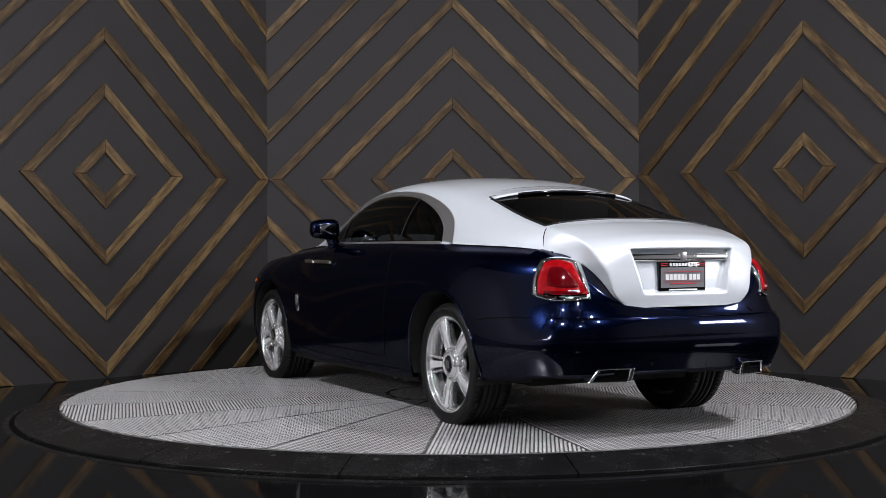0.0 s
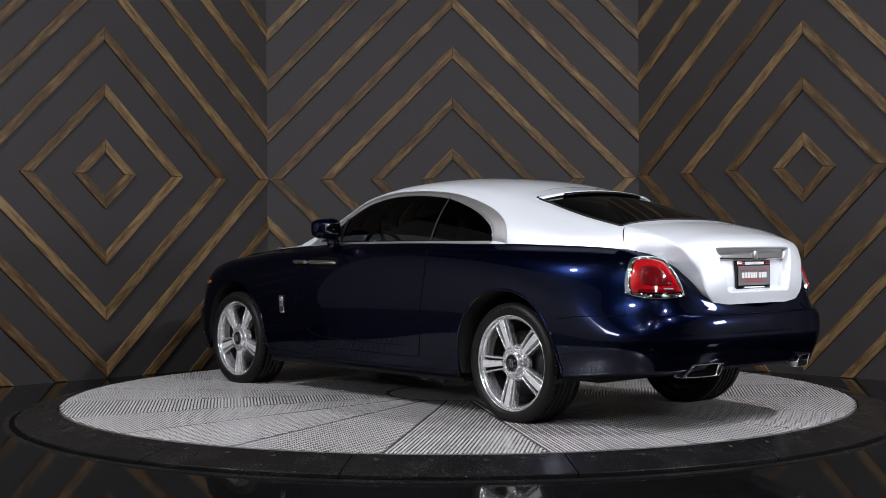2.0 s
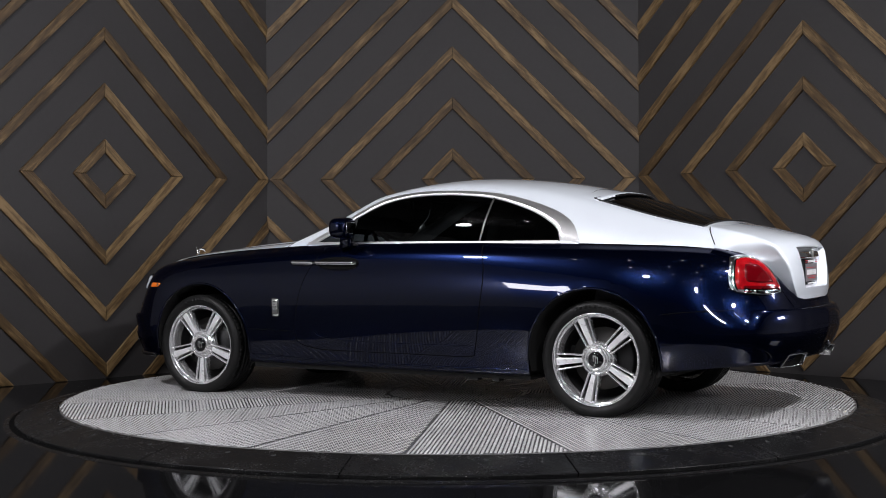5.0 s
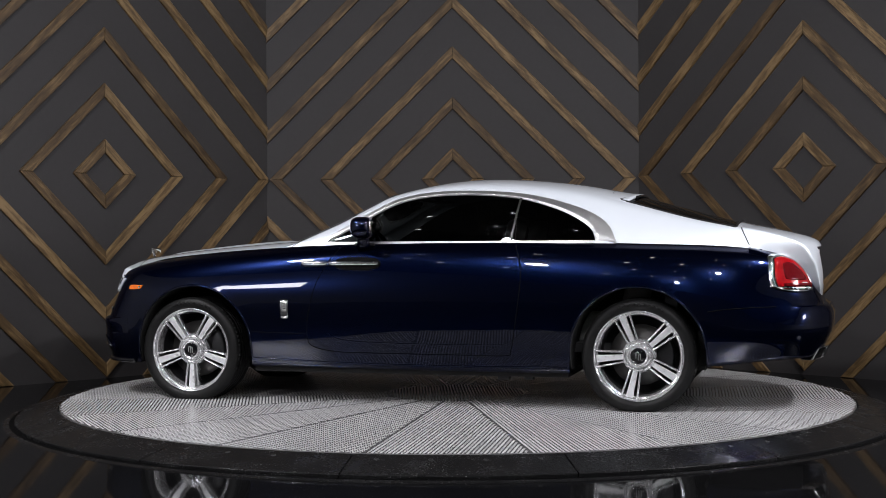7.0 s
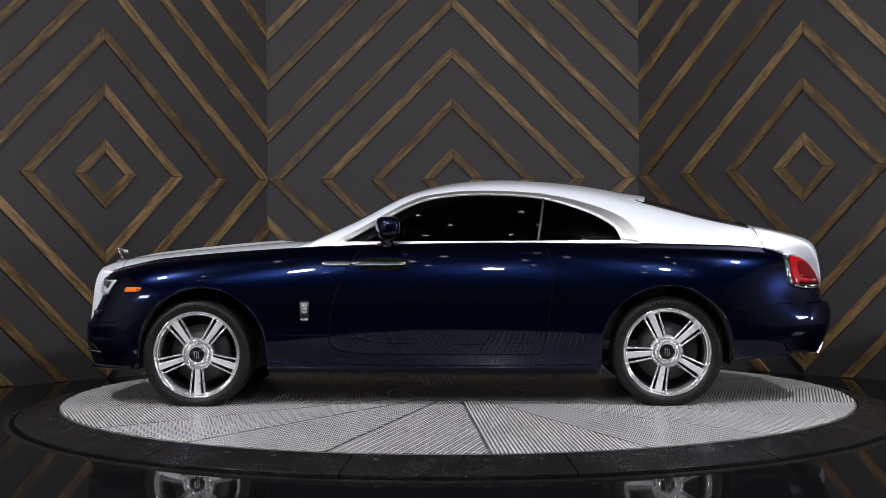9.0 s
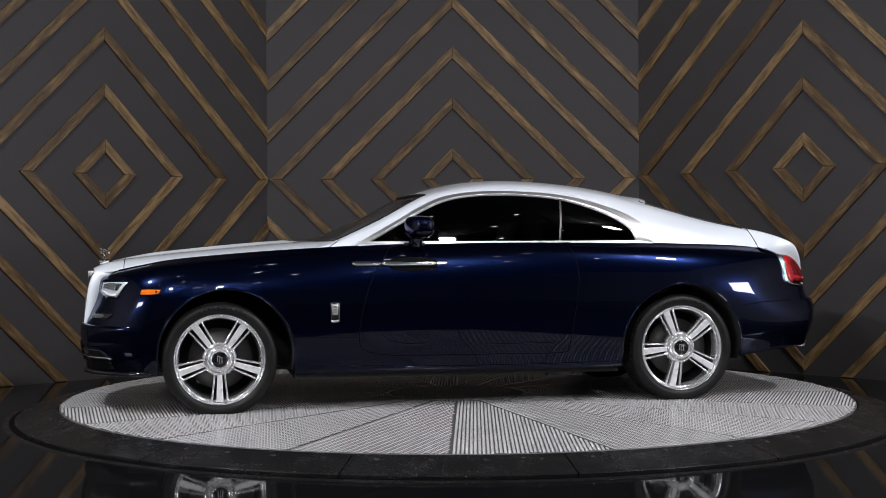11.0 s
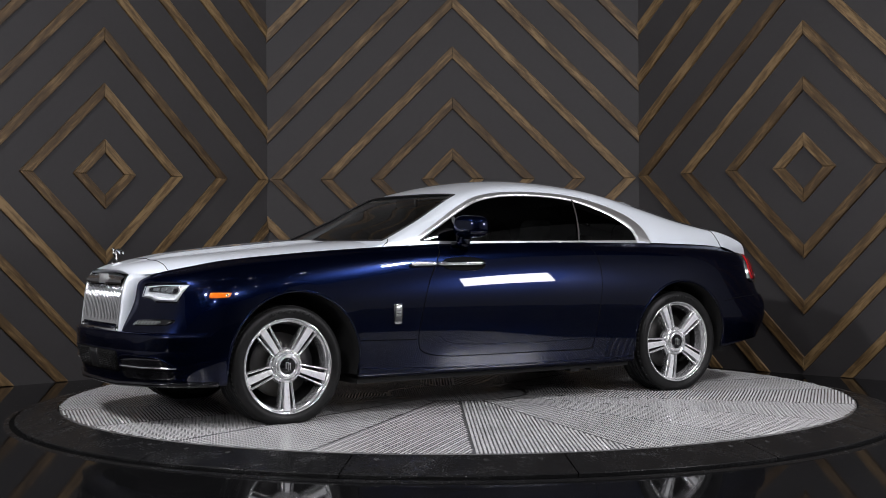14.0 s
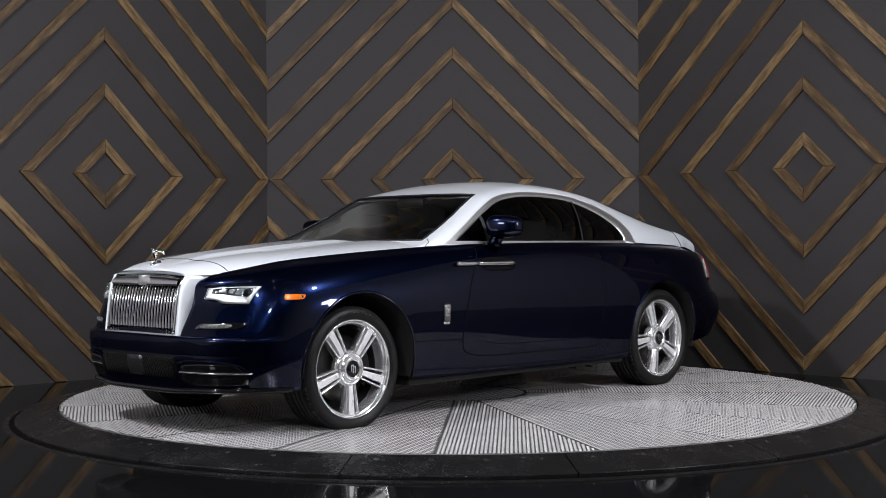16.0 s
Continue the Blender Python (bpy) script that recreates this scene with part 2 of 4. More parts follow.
def panel(name, centre, azimuth, u0, u1, label):
    """A wall with its top line through centre, running along azimuth from u0 to u1, with rings of mitred boards."""
    m = Matrix.Translation(centre) @ Matrix.Rotation(azimuth, 4, "Z")
    bm = bmesh.new()
    box(bm, u0, u1, 0, 0.15, FLOOR_Z - centre[2], CEILING_Z - centre[2])
    wall = tagged(part(name, bm, M_WALL, smooth=False), label, "wall", kind="structure")
    wall.matrix_world = m
    bottom, top = FLOOR_Z - centre[2] + 0.004, CEILING_Z - centre[2] - 0.004
    gap = 0.0015
    for k in range(8):
        h, g = (FIRST + k) * STEP, (FIRST + k) * STEP - BOARD * math.sqrt(2)
        for sx, sz in ((1, 1), (-1, 1), (-1, -1), (1, -1)):
            poly = [Vector((sx * h, 0)), Vector((0, sz * h)), Vector((0, sz * g)), Vector((sx * g, 0))]
            for keep in (lambda p: p.x - u0 - 0.002, lambda p: u1 - 0.002 - p.x, lambda p: p.y - bottom, lambda p: top - p.y,
                         lambda p: p.x * sx - gap, lambda p: p.y * sz - gap):
                poly = clip(poly, keep) if poly else poly
            if len(poly) < 3:
                continue
            mid = sum(poly, Vector((0, 0))) / len(poly)
            d = Vector((-sx, sz)).normalized()
            q = Matrix.Translation((mid.x, 0, mid.y)) @ Matrix.Rotation(-math.atan2(d.y, d.x), 4, "Y")
            back = q.inverted()
            bm = bmesh.new()
            ring = [back @ Vector((p.x, 0, p.y)) for p in poly]
            lift = PROUD + random.uniform(-0.002, 0.002)
            lo = [bm.verts.new((p.x, -0.0005, p.z)) for p in ring]
            hi = [bm.verts.new((p.x, -lift + 0.003, p.z)) for p in ring]
            c = sum(ring, Vector()) / len(ring)
            face = [bm.verts.new((p.x + (0.004 if p.x < c.x else -0.004), -lift, p.z + (0.003 if p.z < c.z else -0.003))) for p in ring]
            bm.faces.new(face)
            for low, high in ((lo, hi), (hi, face)):
                for i in range(len(ring)):
                    j = (i + 1) % len(ring)
                    bm.faces.new((low[i], low[j], high[j], high[i]))
            bmesh.ops.recalc_face_normals(bm, faces=bm.faces)
            board = part("trim_board", bm, M_WOOD, wall, smooth=False)
            board.matrix_local = q
    return wall


AZ_W, AZ_E, AZ_N = radians(44.84), radians(-44.46), radians(0.52)
MID_N, MID_W, MID_E = Vector((-0.0247, 3.22, 1.7019)), Vector((-3.0702, 1.9651, 1.7002)), Vector((3.0429, 1.9942, 1.7233))
panel("wall_north", MID_N, AZ_N, -1.800, 1.802, "charcoal wall with concentric diamonds of brown wooden boards")
panel("wall_northwest", MID_W, AZ_W, -1.78, (CORNER_W - MID_W.xy).length, "charcoal angled wall with concentric diamonds of wooden boards")
panel("wall_northeast", MID_E, AZ_E, -(CORNER_E - MID_E.xy).length, 1.78, "charcoal angled wall with concentric diamonds of wooden boards")

# ---- turntable ----
DISC_R, RING_R, RING_Z = 2.755, 3.03, -0.062


WEDGES, WEDGE_PHASE, HUB_R = 20, radians(-85.1), 0.50


def lozenges(lean, keep, reach):
    """Raised lozenges of tread plate in columns along lean, each column slanted against the next."""
    bm = bmesh.new()
    pitch = 0.0222
    ct, st = math.cos(lean), math.sin(lean)
    n = int(reach / pitch) + 2
    for i in range(-n, n + 1):
        for j in range(-n, n + 1):
            u, v = i * pitch, j * pitch
            p = Vector((u * ct - v * st, u * st + v * ct))
            if not keep(p.x, p.y):
                continue
            turn = lean + (math.pi / 4 if j % 2 else -math.pi / 4)
            dx, dy = Vector((math.cos(turn), math.sin(turn))), Vector((-math.sin(turn), math.cos(turn)))
            low = [bm.verts.new((c.x, c.y, 0.0)) for c in (p + dx * 0.0125, p + dy * 0.0042, p - dx * 0.0125, p - dy * 0.0042)]
            t1, t2 = (bm.verts.new((*(p + dx * 0.006), 0.0019)), bm.verts.new((*(p - dx * 0.006), 0.0019)))
            bm.faces.new((low[0], low[1], t1))
            bm.faces.new((low[1], low[2], t2, t1))
            bm.faces.new((low[2], low[3], t2))
            bm.faces.new((low[3], low[0], t1, t2))
    return bm


def in_wedge(x, y):
    r = math.hypot(x, y)
    return HUB_R + 0.012 < r < DISC_R - 0.014 and abs(math.atan2(y, x)) < math.pi / WEDGES - 0.005 / r


def wedge_plate():
    bm = bmesh.new()
    half = math.pi / WEDGES
    rows = []
    for r, z in ((HUB_R + 0.003, -0.02), (HUB_R + 0.004, -0.001), (HUB_R + 0.006, 0.0), (DISC_R - 0.008, 0.0), (DISC_R - 0.003, -0.003), (DISC_R, -0.03)):
        cut = half - 0.0004 / r
        rows.append([(r * math.cos(a), r * math.sin(a), z) for a in np.linspace(-cut, cut, 10)])
    sheet(bm, rows)
    bmesh.ops.recalc_face_normals(bm, faces=bm.faces)
    return bm


def turntable():
    disc = tagged(new("turntable"), "round turntable with a silver ribbed metal deck", "turntable")
    bm = bmesh.new()
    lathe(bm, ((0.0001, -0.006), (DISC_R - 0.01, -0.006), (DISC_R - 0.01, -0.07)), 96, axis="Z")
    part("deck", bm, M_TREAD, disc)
    bm = bmesh.new()
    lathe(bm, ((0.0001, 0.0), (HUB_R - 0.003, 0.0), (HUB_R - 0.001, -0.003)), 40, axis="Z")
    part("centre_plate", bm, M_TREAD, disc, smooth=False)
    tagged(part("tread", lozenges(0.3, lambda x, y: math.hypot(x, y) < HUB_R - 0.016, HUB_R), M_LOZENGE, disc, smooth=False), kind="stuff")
    plate, tread = None, None
    for k in range(WEDGES):
        if plate is None:
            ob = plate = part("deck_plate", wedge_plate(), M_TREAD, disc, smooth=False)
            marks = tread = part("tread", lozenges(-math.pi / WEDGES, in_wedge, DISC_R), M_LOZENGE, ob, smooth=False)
        else:
            ob = new("deck_plate", plate.data)
            ob.parent = disc
            marks = new("tread", tread.data)
            marks.parent = ob
        tagged(marks, kind="stuff")
        ob.matrix_local = Matrix.Rotation(WEDGE_PHASE + math.pi / WEDGES * (2 * k + 1), 4, "Z")
    return disc


def bezel():
    ring = tagged(new("turntable_surround"), "black sloping ring round the turntable in bolted segments", "turntable surround", kind="structure")
    n = 16
    bolt = None
    for k in range(n):
        a0 = 2 * math.pi * k / n + radians(-101.1)
        a1 = a0 + 2 * math.pi / n
        bm = bmesh.new()
        lathe(bm, ((DISC_R + 0.006, -0.07), (DISC_R + 0.006, -0.008), (DISC_R + 0.012, -0.002), (RING_R - 0.006, RING_Z + 0.002), (RING_R, RING_Z - 0.003), (RING_R, FLOOR_Z + 0.004)), 16, axis="Z", a0=a0 + 0.0011, a1=a1 - 0.0011)
        bmesh.ops.recalc_face_normals(bm, faces=bm.faces)
        part("segment", bm, M_RING, ring, smooth=False)
        for j in range(4):
            a = a0 + (a1 - a0) * (j + 0.5) / 4
            r = DISC_R + 0.075
            z = -0.002 + (RING_Z + 0.002) * (r - DISC_R) / (RING_R - DISC_R)
            if bolt is None:
                bm = bmesh.new()
                lathe(bm, ((0.0135, -0.004), (0.0125, 0.004), (0.009, 0.0055), (0.008, 0.003), (0.0002, 0.003)), 12, axis="Z")
                bolt = part("bolt", bm, M_BOLT, ring)
                ob = bolt
            else:
                ob = new("bolt", bolt.data)
                ob.parent = ring
            ob.matrix_local = Matrix.Translation((r * math.cos(a), r * math.sin(a), z)) @ Matrix.Rotation(a, 4, "Z") @ Matrix.Rotation(0.22, 4, "Y")
    bm = bmesh.new()
    lathe(bm, ((DISC_R, -0.075), (RING_R - 0.02, -0.075), (RING_R - 0.012, FLOOR_Z + 0.001)), 96, axis="Z")
    part("ring_base", bm, M_EDGE, ring)
    bm = bmesh.new()
    lathe(bm, ((RING_R - 0.01, FLOOR_Z + 0.002), (RING_R + 0.034, FLOOR_Z + 0.002), (RING_R + 0.036, FLOOR_Z + 0.0)), 128, axis="Z")
    part("groove", bm, M_EDGE, ring)
    bm = bmesh.new()
    lathe(bm, ((RING_R + 0.034, FLOOR_Z), (RING_R + 0.035, FLOOR_Z + 0.006), (RING_R + 0.039, FLOOR_Z + 0.008), (RING_R + 0.056, FLOOR_Z + 0.006), (RING_R + 0.07, FLOOR_Z + 0.0)), 128, axis="Z")
    bmesh.ops.recalc_face_normals(bm, faces=bm.faces)
    part("floor_lip", bm, M_RING, ring, "worn black lip of the floor round the ring")
    return ring


TURNTABLE = turntable()
bezel()
# ---- the car: x to its tail, y to its right side, z up; the middle of the wheelbase is x = 0 ----
from mathutils.bvhtree import BVHTree

# half outlines from the nose round the side to the tail, at four heights
BOTTOM = ((-2.42, 0, .24), (-2.41, .30, .24), (-2.37, .46, .245), (-2.32, .63, .25), (-2.185, .785, .25), (-1.985, .878, .25), (-1.70, .91, .25), (-1.2, .908, .245),
          (-.4, .916, .24), (.5, .919, .235), (1.2, .922, .24), (1.7, .922, .27), (2.05, .885, .30), (2.38, .81, .335), (2.565, .69, .345), (2.66, .45, .356), (2.69, 0, .362))
BUMPER = ((-2.46, 0, .47), (-2.45, .30, .47), (-2.42, .46, .47), (-2.368, .64, .46), (-2.235, .81, .46), (-2.02, .908, .46), (-1.70, .94, .45), (-1.2, .939, .44),
          (-.4, .944, .44), (.5, .948, .44), (1.2, .953, .44), (1.7, .962, .46), (2.1, .93, .50), (2.42, .86, .53), (2.60, .745, .54), (2.73, .48, .54), (2.765, 0, .54))
MIDDLE = ((-2.37, 0, .72), (-2.36, .30, .72), (-2.33, .45, .72), (-2.268, .62, .73), (-2.165, .79, .74), (-1.995, .90, .75), (-1.70, .945, .75), (-1.2, .955, .75),
          (-.4, .962, .74), (.5, .966, .74), (1.2, .97, .74), (1.7, .965, .75), (2.1, .91, .745), (2.40, .795, .74), (2.585, .66, .715), (2.68, .42, .675), (2.71, 0, .672))
TOP = ((-2.30, 0, .905), (-2.29, .32, .895), (-2.26, .41, .89), (-2.19, .49, .912), (-2.05, .56, .942), (-1.88, .62, .974), (-1.60, .685, 1.003), (-1.15, .755, 1.036),
       (-.4, .815, 1.072), (.5, .83, 1.080), (1.2, .80, 1.073), (1.7, .755, 1.060), (2.05, .69, 1.047), (2.30, .625, 1.024), (2.435, .550, .975), (2.605, .438, .785), (2.655, 0, .712))
PER = 14
ARCHES = ((-1.52, 0.362, 0.430), (1.548, 0.362, 0.432))


def rim_line(table, n=PER):
    return along(table, n)


def side_section(b, p, m, t):
    """The section from the bottom edge to the top line, through a shoulder."""
    q = t + (m - t) * 0.66
    q[2] = t[2] - (t[2] - m[2]) * 0.26
    under = b + (np.array((b[0] * 0.97, b[1] * 0.8, b[2])) - b) * 1.0
    return np.vstack([[under], along((b, p, m, q, t), 9)])


def body_rows(sign):
    lines = [rim_line(t) for t in (BOTTOM, BUMPER, MIDDLE, TOP)]
    rows = []
    for i in range(len(lines[0])):
        s = side_section(*(ln[i] for ln in lines))
        rows.append([(x, y * sign, z) for x, y, z in s])
    return rows


def tree_of(bm):
    return BVHTree.FromBMesh(bm)


def top_at(x):
    """Half width and height of the line where the lower body ends."""
    return spline([(p[0], p[1], p[2]) for p in TOP[1:14]], x)


CAR = tagged(new("car"), "two-tone luxury coupe, midnight blue below and silver above", "car")

FULL = bmesh.new()
for sgn in (1, -1):
    sheet(FULL, body_rows(sgn))
bmesh.ops.remove_doubles(FULL, verts=FULL.verts, dist=0.0005)
bmesh.ops.recalc_face_normals(FULL, faces=FULL.faces)
BODY_TREE = tree_of(FULL)


def in_arch(p, grow=0.0):
    return any((p.x - ax) ** 2 + (p.z - az) ** 2 < (r + grow) ** 2 for ax, az, r in ARCHES) or any(abs(p.x - ax) < r + grow - 0.01 and p.z < az for ax, az, r in ARCHES)


def cut_arches(bm):
    gone = [f for f in bm.faces if in_arch(f.calc_center_median(), 0.006) and abs(f.calc_center_median().y) > 0.5]
    bmesh.ops.delete(bm, geom=gone, context="FACES")
    for v in bm.verts:
        if not v.is_boundary or abs(v.co.y) < 0.5:
            continue
        for ax, az, r in ARCHES:
            d = Vector((v.co.x - ax, v.co.z - az))
            if v.co.z >= az - 0.02 and abs(d.length - r) < 0.05:
                d = d.normalized() * r
                v.co.x, v.co.z = ax + d.x, az + d.y
            elif v.co.z < az and abs(abs(d.x) - r) < 0.05:
                v.co.x = ax + math.copysign(r, d.x)


cut_arches(FULL)
part("body", FULL, M_BLUE, CAR, "midnight blue metallic lower body")


# ---- upper surfaces: bonnet, boot lid, roof ----
def deck(name, centre, edge, power, mat, label, ridge=None, n=26, per=12):
    """A surface between the centre line (x, z) and the edge line (x, y, z), both with as many points."""
    c, e = along(centre, per), along(edge, per)
    bm, rows = bmesh.new(), []
    for (cx, cz), (ex, ey, ez) in zip(c, e):
        row = []
        for k in range(-n, n + 1):
            t = k / n
            t = math.copysign(1 - (1 - abs(t)) ** 1.5, t)
            w = abs(t) ** power
            z = cz + (ez - cz) * w
            if ridge:
                z += ridge(cx, ey * t)
            row.append((cx + (ex - cx) * w, ey * t, z))
        rows.append(row)
    sheet(bm, rows)
    bmesh.ops.recalc_face_normals(bm, faces=bm.faces)
    if sum(f.normal.z for f in bm.faces) < 0:
        bmesh.ops.reverse_faces(bm, faces=bm.faces)
    return bm


def bonnet_ridge(x, y):
    w = 0.13 + 0.14 * (x + 2.3) / 1.4
    fade = min(1, max(0, (x + 2.3) / 0.3))
    fade *= min(1, max(0, (-.98 - x) / .12))
    return 0.017 * fade / (1 + math.exp((abs(y) - w) / 0.004))


BONNET_C = ((-2.375, .925), (-2.33, .945), (-2.25, .968), (-2.1, .992), (-1.83, 1.024), (-1.5, 1.056), (-1.2, 1.080), (-.96, 1.096), (-.82, 1.10))
BONNET_E = ((-2.35, .385, .895), (-2.30, .405, .900), (-2.23, .465, .905), (-2.08, .55, .937), (-1.83, .635, .980), (-1.5, .70, 1.011), (-1.2, .748, 1.033), (-.96, .769, 1.046), (-.82, .778, 1.052))
bm = deck("bonnet", BONNET_C, BONNET_E, 4.6, M_SILVER, "", bonnet_ridge)
BONNET_TREE = tree_of(bm)
part("bonnet", bm, M_SILVER, CAR, "silver bonnet")

BOOT_C = ((2.175, 1.203), (2.32, 1.178), (2.48, 1.143), (2.61, 1.108), (2.675, 1.064), (2.692, .965), (2.70, .85), (2.69, .722))
BOOT_R = ((2.185, .586, 1.168), (2.31, .580, 1.143), (2.45, .560, 1.105), (2.560, .552, 1.055), (2.613, .528, .980), (2.647, .490, .905), (2.665, .456, .795), (2.668, .372, .718))
BOOT_E = ((2.235, .645, 1.040), (2.29, .632, 1.028), (2.36, .598, 1.006), (2.425, .560, .980), (2.50, .515, .930), (2.56, .478, .868), (2.628, .437, .778), (2.662, .385, .714))


def boot_mesh():
    bm, rows = bmesh.new(), []
    for (cx, cz), r, e in zip(along(BOOT_C, 24), along(BOOT_R, 24), along(BOOT_E, 24)):
        pts = []
        for k in range(60):
            w = (k / 60) ** 2.5
            pts.append((cx + (r[0] - cx) * w, r[1] * k / 60, cz + (r[2] - cz) * w))
        for k in range(25):
            s = k / 24
            q = r + (e - r) * s
            pts.append((q[0], q[1] + (e[1] - r[1]) * 0.14 * math.sin(math.pi * s), q[2]))
        p = np.array(pts)
        for _ in range(5):
            p[1:-1] = 0.25 * p[:-2] + 0.5 * p[1:-1] + 0.25 * p[2:]
        p[0, 1] = 0
        rows.append([(x, -y, z) for x, y, z in p[::-1]] + [(x, y, z) for x, y, z in p[1:]])
    sheet(bm, rows)
    bmesh.ops.recalc_face_normals(bm, faces=bm.faces)
    if sum(f.normal.z for f in bm.faces) < 0:
        bmesh.ops.reverse_faces(bm, faces=bm.faces)
    return bm


bm = boot_mesh()
RECESS = 0.058


def smooth_step(a):
    a = min(1, max(0, a))
    return a * a * (3 - 2 * a)


for v in bm.verts:
    if v.co.x > 2.55 and .78 < v.co.z < 1.06:
        half = .285 + .06 * (v.co.z - .80) / .22
        v.co.x -= RECESS * smooth_step((half - abs(v.co.y)) / .022) * smooth_step((v.co.z - .79) / .022) * smooth_step((1.045 - v.co.z) / .02)
part("boot_lid", bm, M_SILVER, CAR, "silver boot lid")

# roof sections: x, half width and height of the rail, height of the middle
ROOF = ((-1.0, .758, 1.042, 1.075), (-.85, .775, 1.072, 1.125), (-.66, .745, 1.150, 1.205), (-.477, .715, 1.235, 1.285), (-.3, .685, 1.330, 1.375), (-.17, .668, 1.392, 1.430),
        (0, .65, 1.432, 1.480), (.2, .64, 1.457, 1.515), (.45, .635, 1.465, 1.529), (.75, .63, 1.450, 1.516), (1.09, .62, 1.403, 1.478), (1.43, .605, 1.322, 1.410),
        (1.84, .595, 1.224, 1.300), (2.15, .588, 1.170, 1.216), (2.25, .585, 1.152, 1.192))


def roof_section(x):
    yr, zr, zc = spline(ROOF, x)
    yb, zb = top_at(x)
    zb -= 0.004
    pts = []
    for k in range(56):
        y = yr * k / 56
        pts.append((y, zc - (zc - zr) * (k / 56) ** 2.5))
    for k in range(57):
        s = k / 56
        pts.append((yr + (yb - yr) * (s + 0.16 * math.sin(math.pi * s)), zr + (zb - zr) * s))
    p = np.array(pts)
    for _ in range(46):
        p[1:-1] = 0.25 * p[:-2] + 0.5 * p[1:-1] + 0.25 * p[2:]
        p[0, 1] = p[1, 1]
    return p


def roof_mesh():
    bm, rows = bmesh.new(), []
    n = 260
    for i in range(n + 1):
        x = -1.0 + 3.24 * i / n
        p = roof_section(x)
        rows.append([(x, -y, z) for y, z in p[::-1]] + [(x, y, z) for y, z in p[1:]])
    sheet(bm, rows)
    bmesh.ops.recalc_face_normals(bm, faces=bm.faces)
    if sum(f.normal.z for f in bm.faces) < 0:
        bmesh.ops.reverse_faces(bm, faces=bm.faces)
    return bm


bm = roof_mesh()
ROOF_TREE = tree_of(bm)

# side window outline, x and the height of its upper edge
SIDE_TOP = ((-.577, 1.092), (-.40, 1.192), (-.22, 1.292), (-.07, 1.358), (.10, 1.393), (.28, 1.405), (.52, 1.400), (.742, 1.376), (.92, 1.330), (1.08, 1.270), (1.20, 1.200), (1.245, 1.153), (1.268, 1.094))
SIDE_LOW = 1.090


def side_top(x):
    return spline(SIDE_TOP, x)[0]


def screen_x(y):
    """Lower and upper edge of the windscreen at y."""
    a = abs(y) / 0.7
    return -.955 + .14 * a**2.2, -.218 + .075 * a**2


def rear_x(y):
    a = abs(y) / 0.58
    return 1.475 - .12 * a**3, 2.165 - .02 * a**2


def in_side(p, g=0.0):
    return abs(p.y) > 0.60 and -.577 + g < p.x < 1.265 - g and SIDE_LOW + g < p.z < side_top(p.x) - g


def screen_half(x):
    return 0.735 - 0.150 * (x + .90) / .70


def in_screen(p, g=0.0):
    lo, hi = screen_x(p.y)
    return abs(p.y) < screen_half(p.x) - g and lo + g < p.x < hi - g


def rear_half(x):
    return 0.520 + 0.052 * (x - 1.4) / .75


def in_rear(p, g=0.0):
    lo, hi = rear_x(p.y)
    return abs(p.y) < rear_half(p.x) - g and lo + g < p.x < hi - g


gone = [f for f in bm.faces for c in (f.calc_center_median(),) if in_side(c, -0.007) or in_screen(c, 0.0) or in_rear(c, 0.0)]
bmesh.ops.delete(bm, geom=gone, context="FACES")
part("roof", bm, M_SILVER, CAR, "silver roof and pillars")


def onto(tree, origin, way, lift):
    hit, normal, _, _ = tree.ray_cast(Vector(origin), Vector(way))
    if hit is None:
        hit, normal, _, _ = tree.find_nearest(Vector(origin))
    if normal.dot(Vector(way)) > 0:
        normal = -normal
    return hit + normal * lift


def side_patch(tree, sgn, columns, low, high, rows=10, lift=0.003):
    """A sheet on the flank over columns of x, between two heights."""
    bm = bmesh.new()
    grid = []
    for x in columns:
        a, b = low(x), high(x)
        grid.append([onto(tree, (x, sgn * 3, a + (b - a) * k / rows), (0, -sgn, 0), lift) for k in range(rows + 1)])
    sheet(bm, grid)
    outward(bm, (0, sgn, 0))
    return bm


def outward(bm, way):
    bm.normal_update()
    if sum(f.normal.dot(Vector(way)) * f.calc_area() for f in bm.faces) < 0:
        bmesh.ops.reverse_faces(bm, faces=bm.faces)


def steps(a, b, n):
    return [a + (b - a) * k / n for k in range(n + 1)]


for sgn in (-1, 1):
    for name, a, b in (("door_window", -.577, .742), ("quarter_window", .743, 1.265)):
        ob = part(name, side_patch(ROOF_TREE, sgn, steps(a, b, 40), lambda x: SIDE_LOW - 0.010, lambda x: max(side_top(x) + 0.008, SIDE_LOW), 10, -0.008), M_TINT, CAR, "dark tinted side glass")


def cross_patch(tree, xs, half, rows=30, lift=-0.006):
    bm = bmesh.new()
    sheet(bm, [[onto(tree, (x, half(x) * k / rows, 3), (0, 0, -1), lift) for k in range(-rows, rows + 1)] for x in xs])
    outward(bm, (0, 0, 1))
    return bm


ob = part("windscreen", cross_patch(ROOF_TREE, steps(-.985, -.12, 34), lambda x: screen_half(x) + 0.012), M_GLASS, CAR, "clear windscreen")
ob.visible_shadow = False
ob = part("rear_window", cross_patch(ROOF_TREE, steps(1.34, 2.18, 30), lambda x: rear_half(x) + 0.012), M_TINT, CAR, "dark tinted rear window")


# ---- patches that follow the car's skin ----
def squircle(a, b, r):
    return a * math.sqrt(1 - r * b * b / 2), b * math.sqrt(1 - r * a * a / 2)


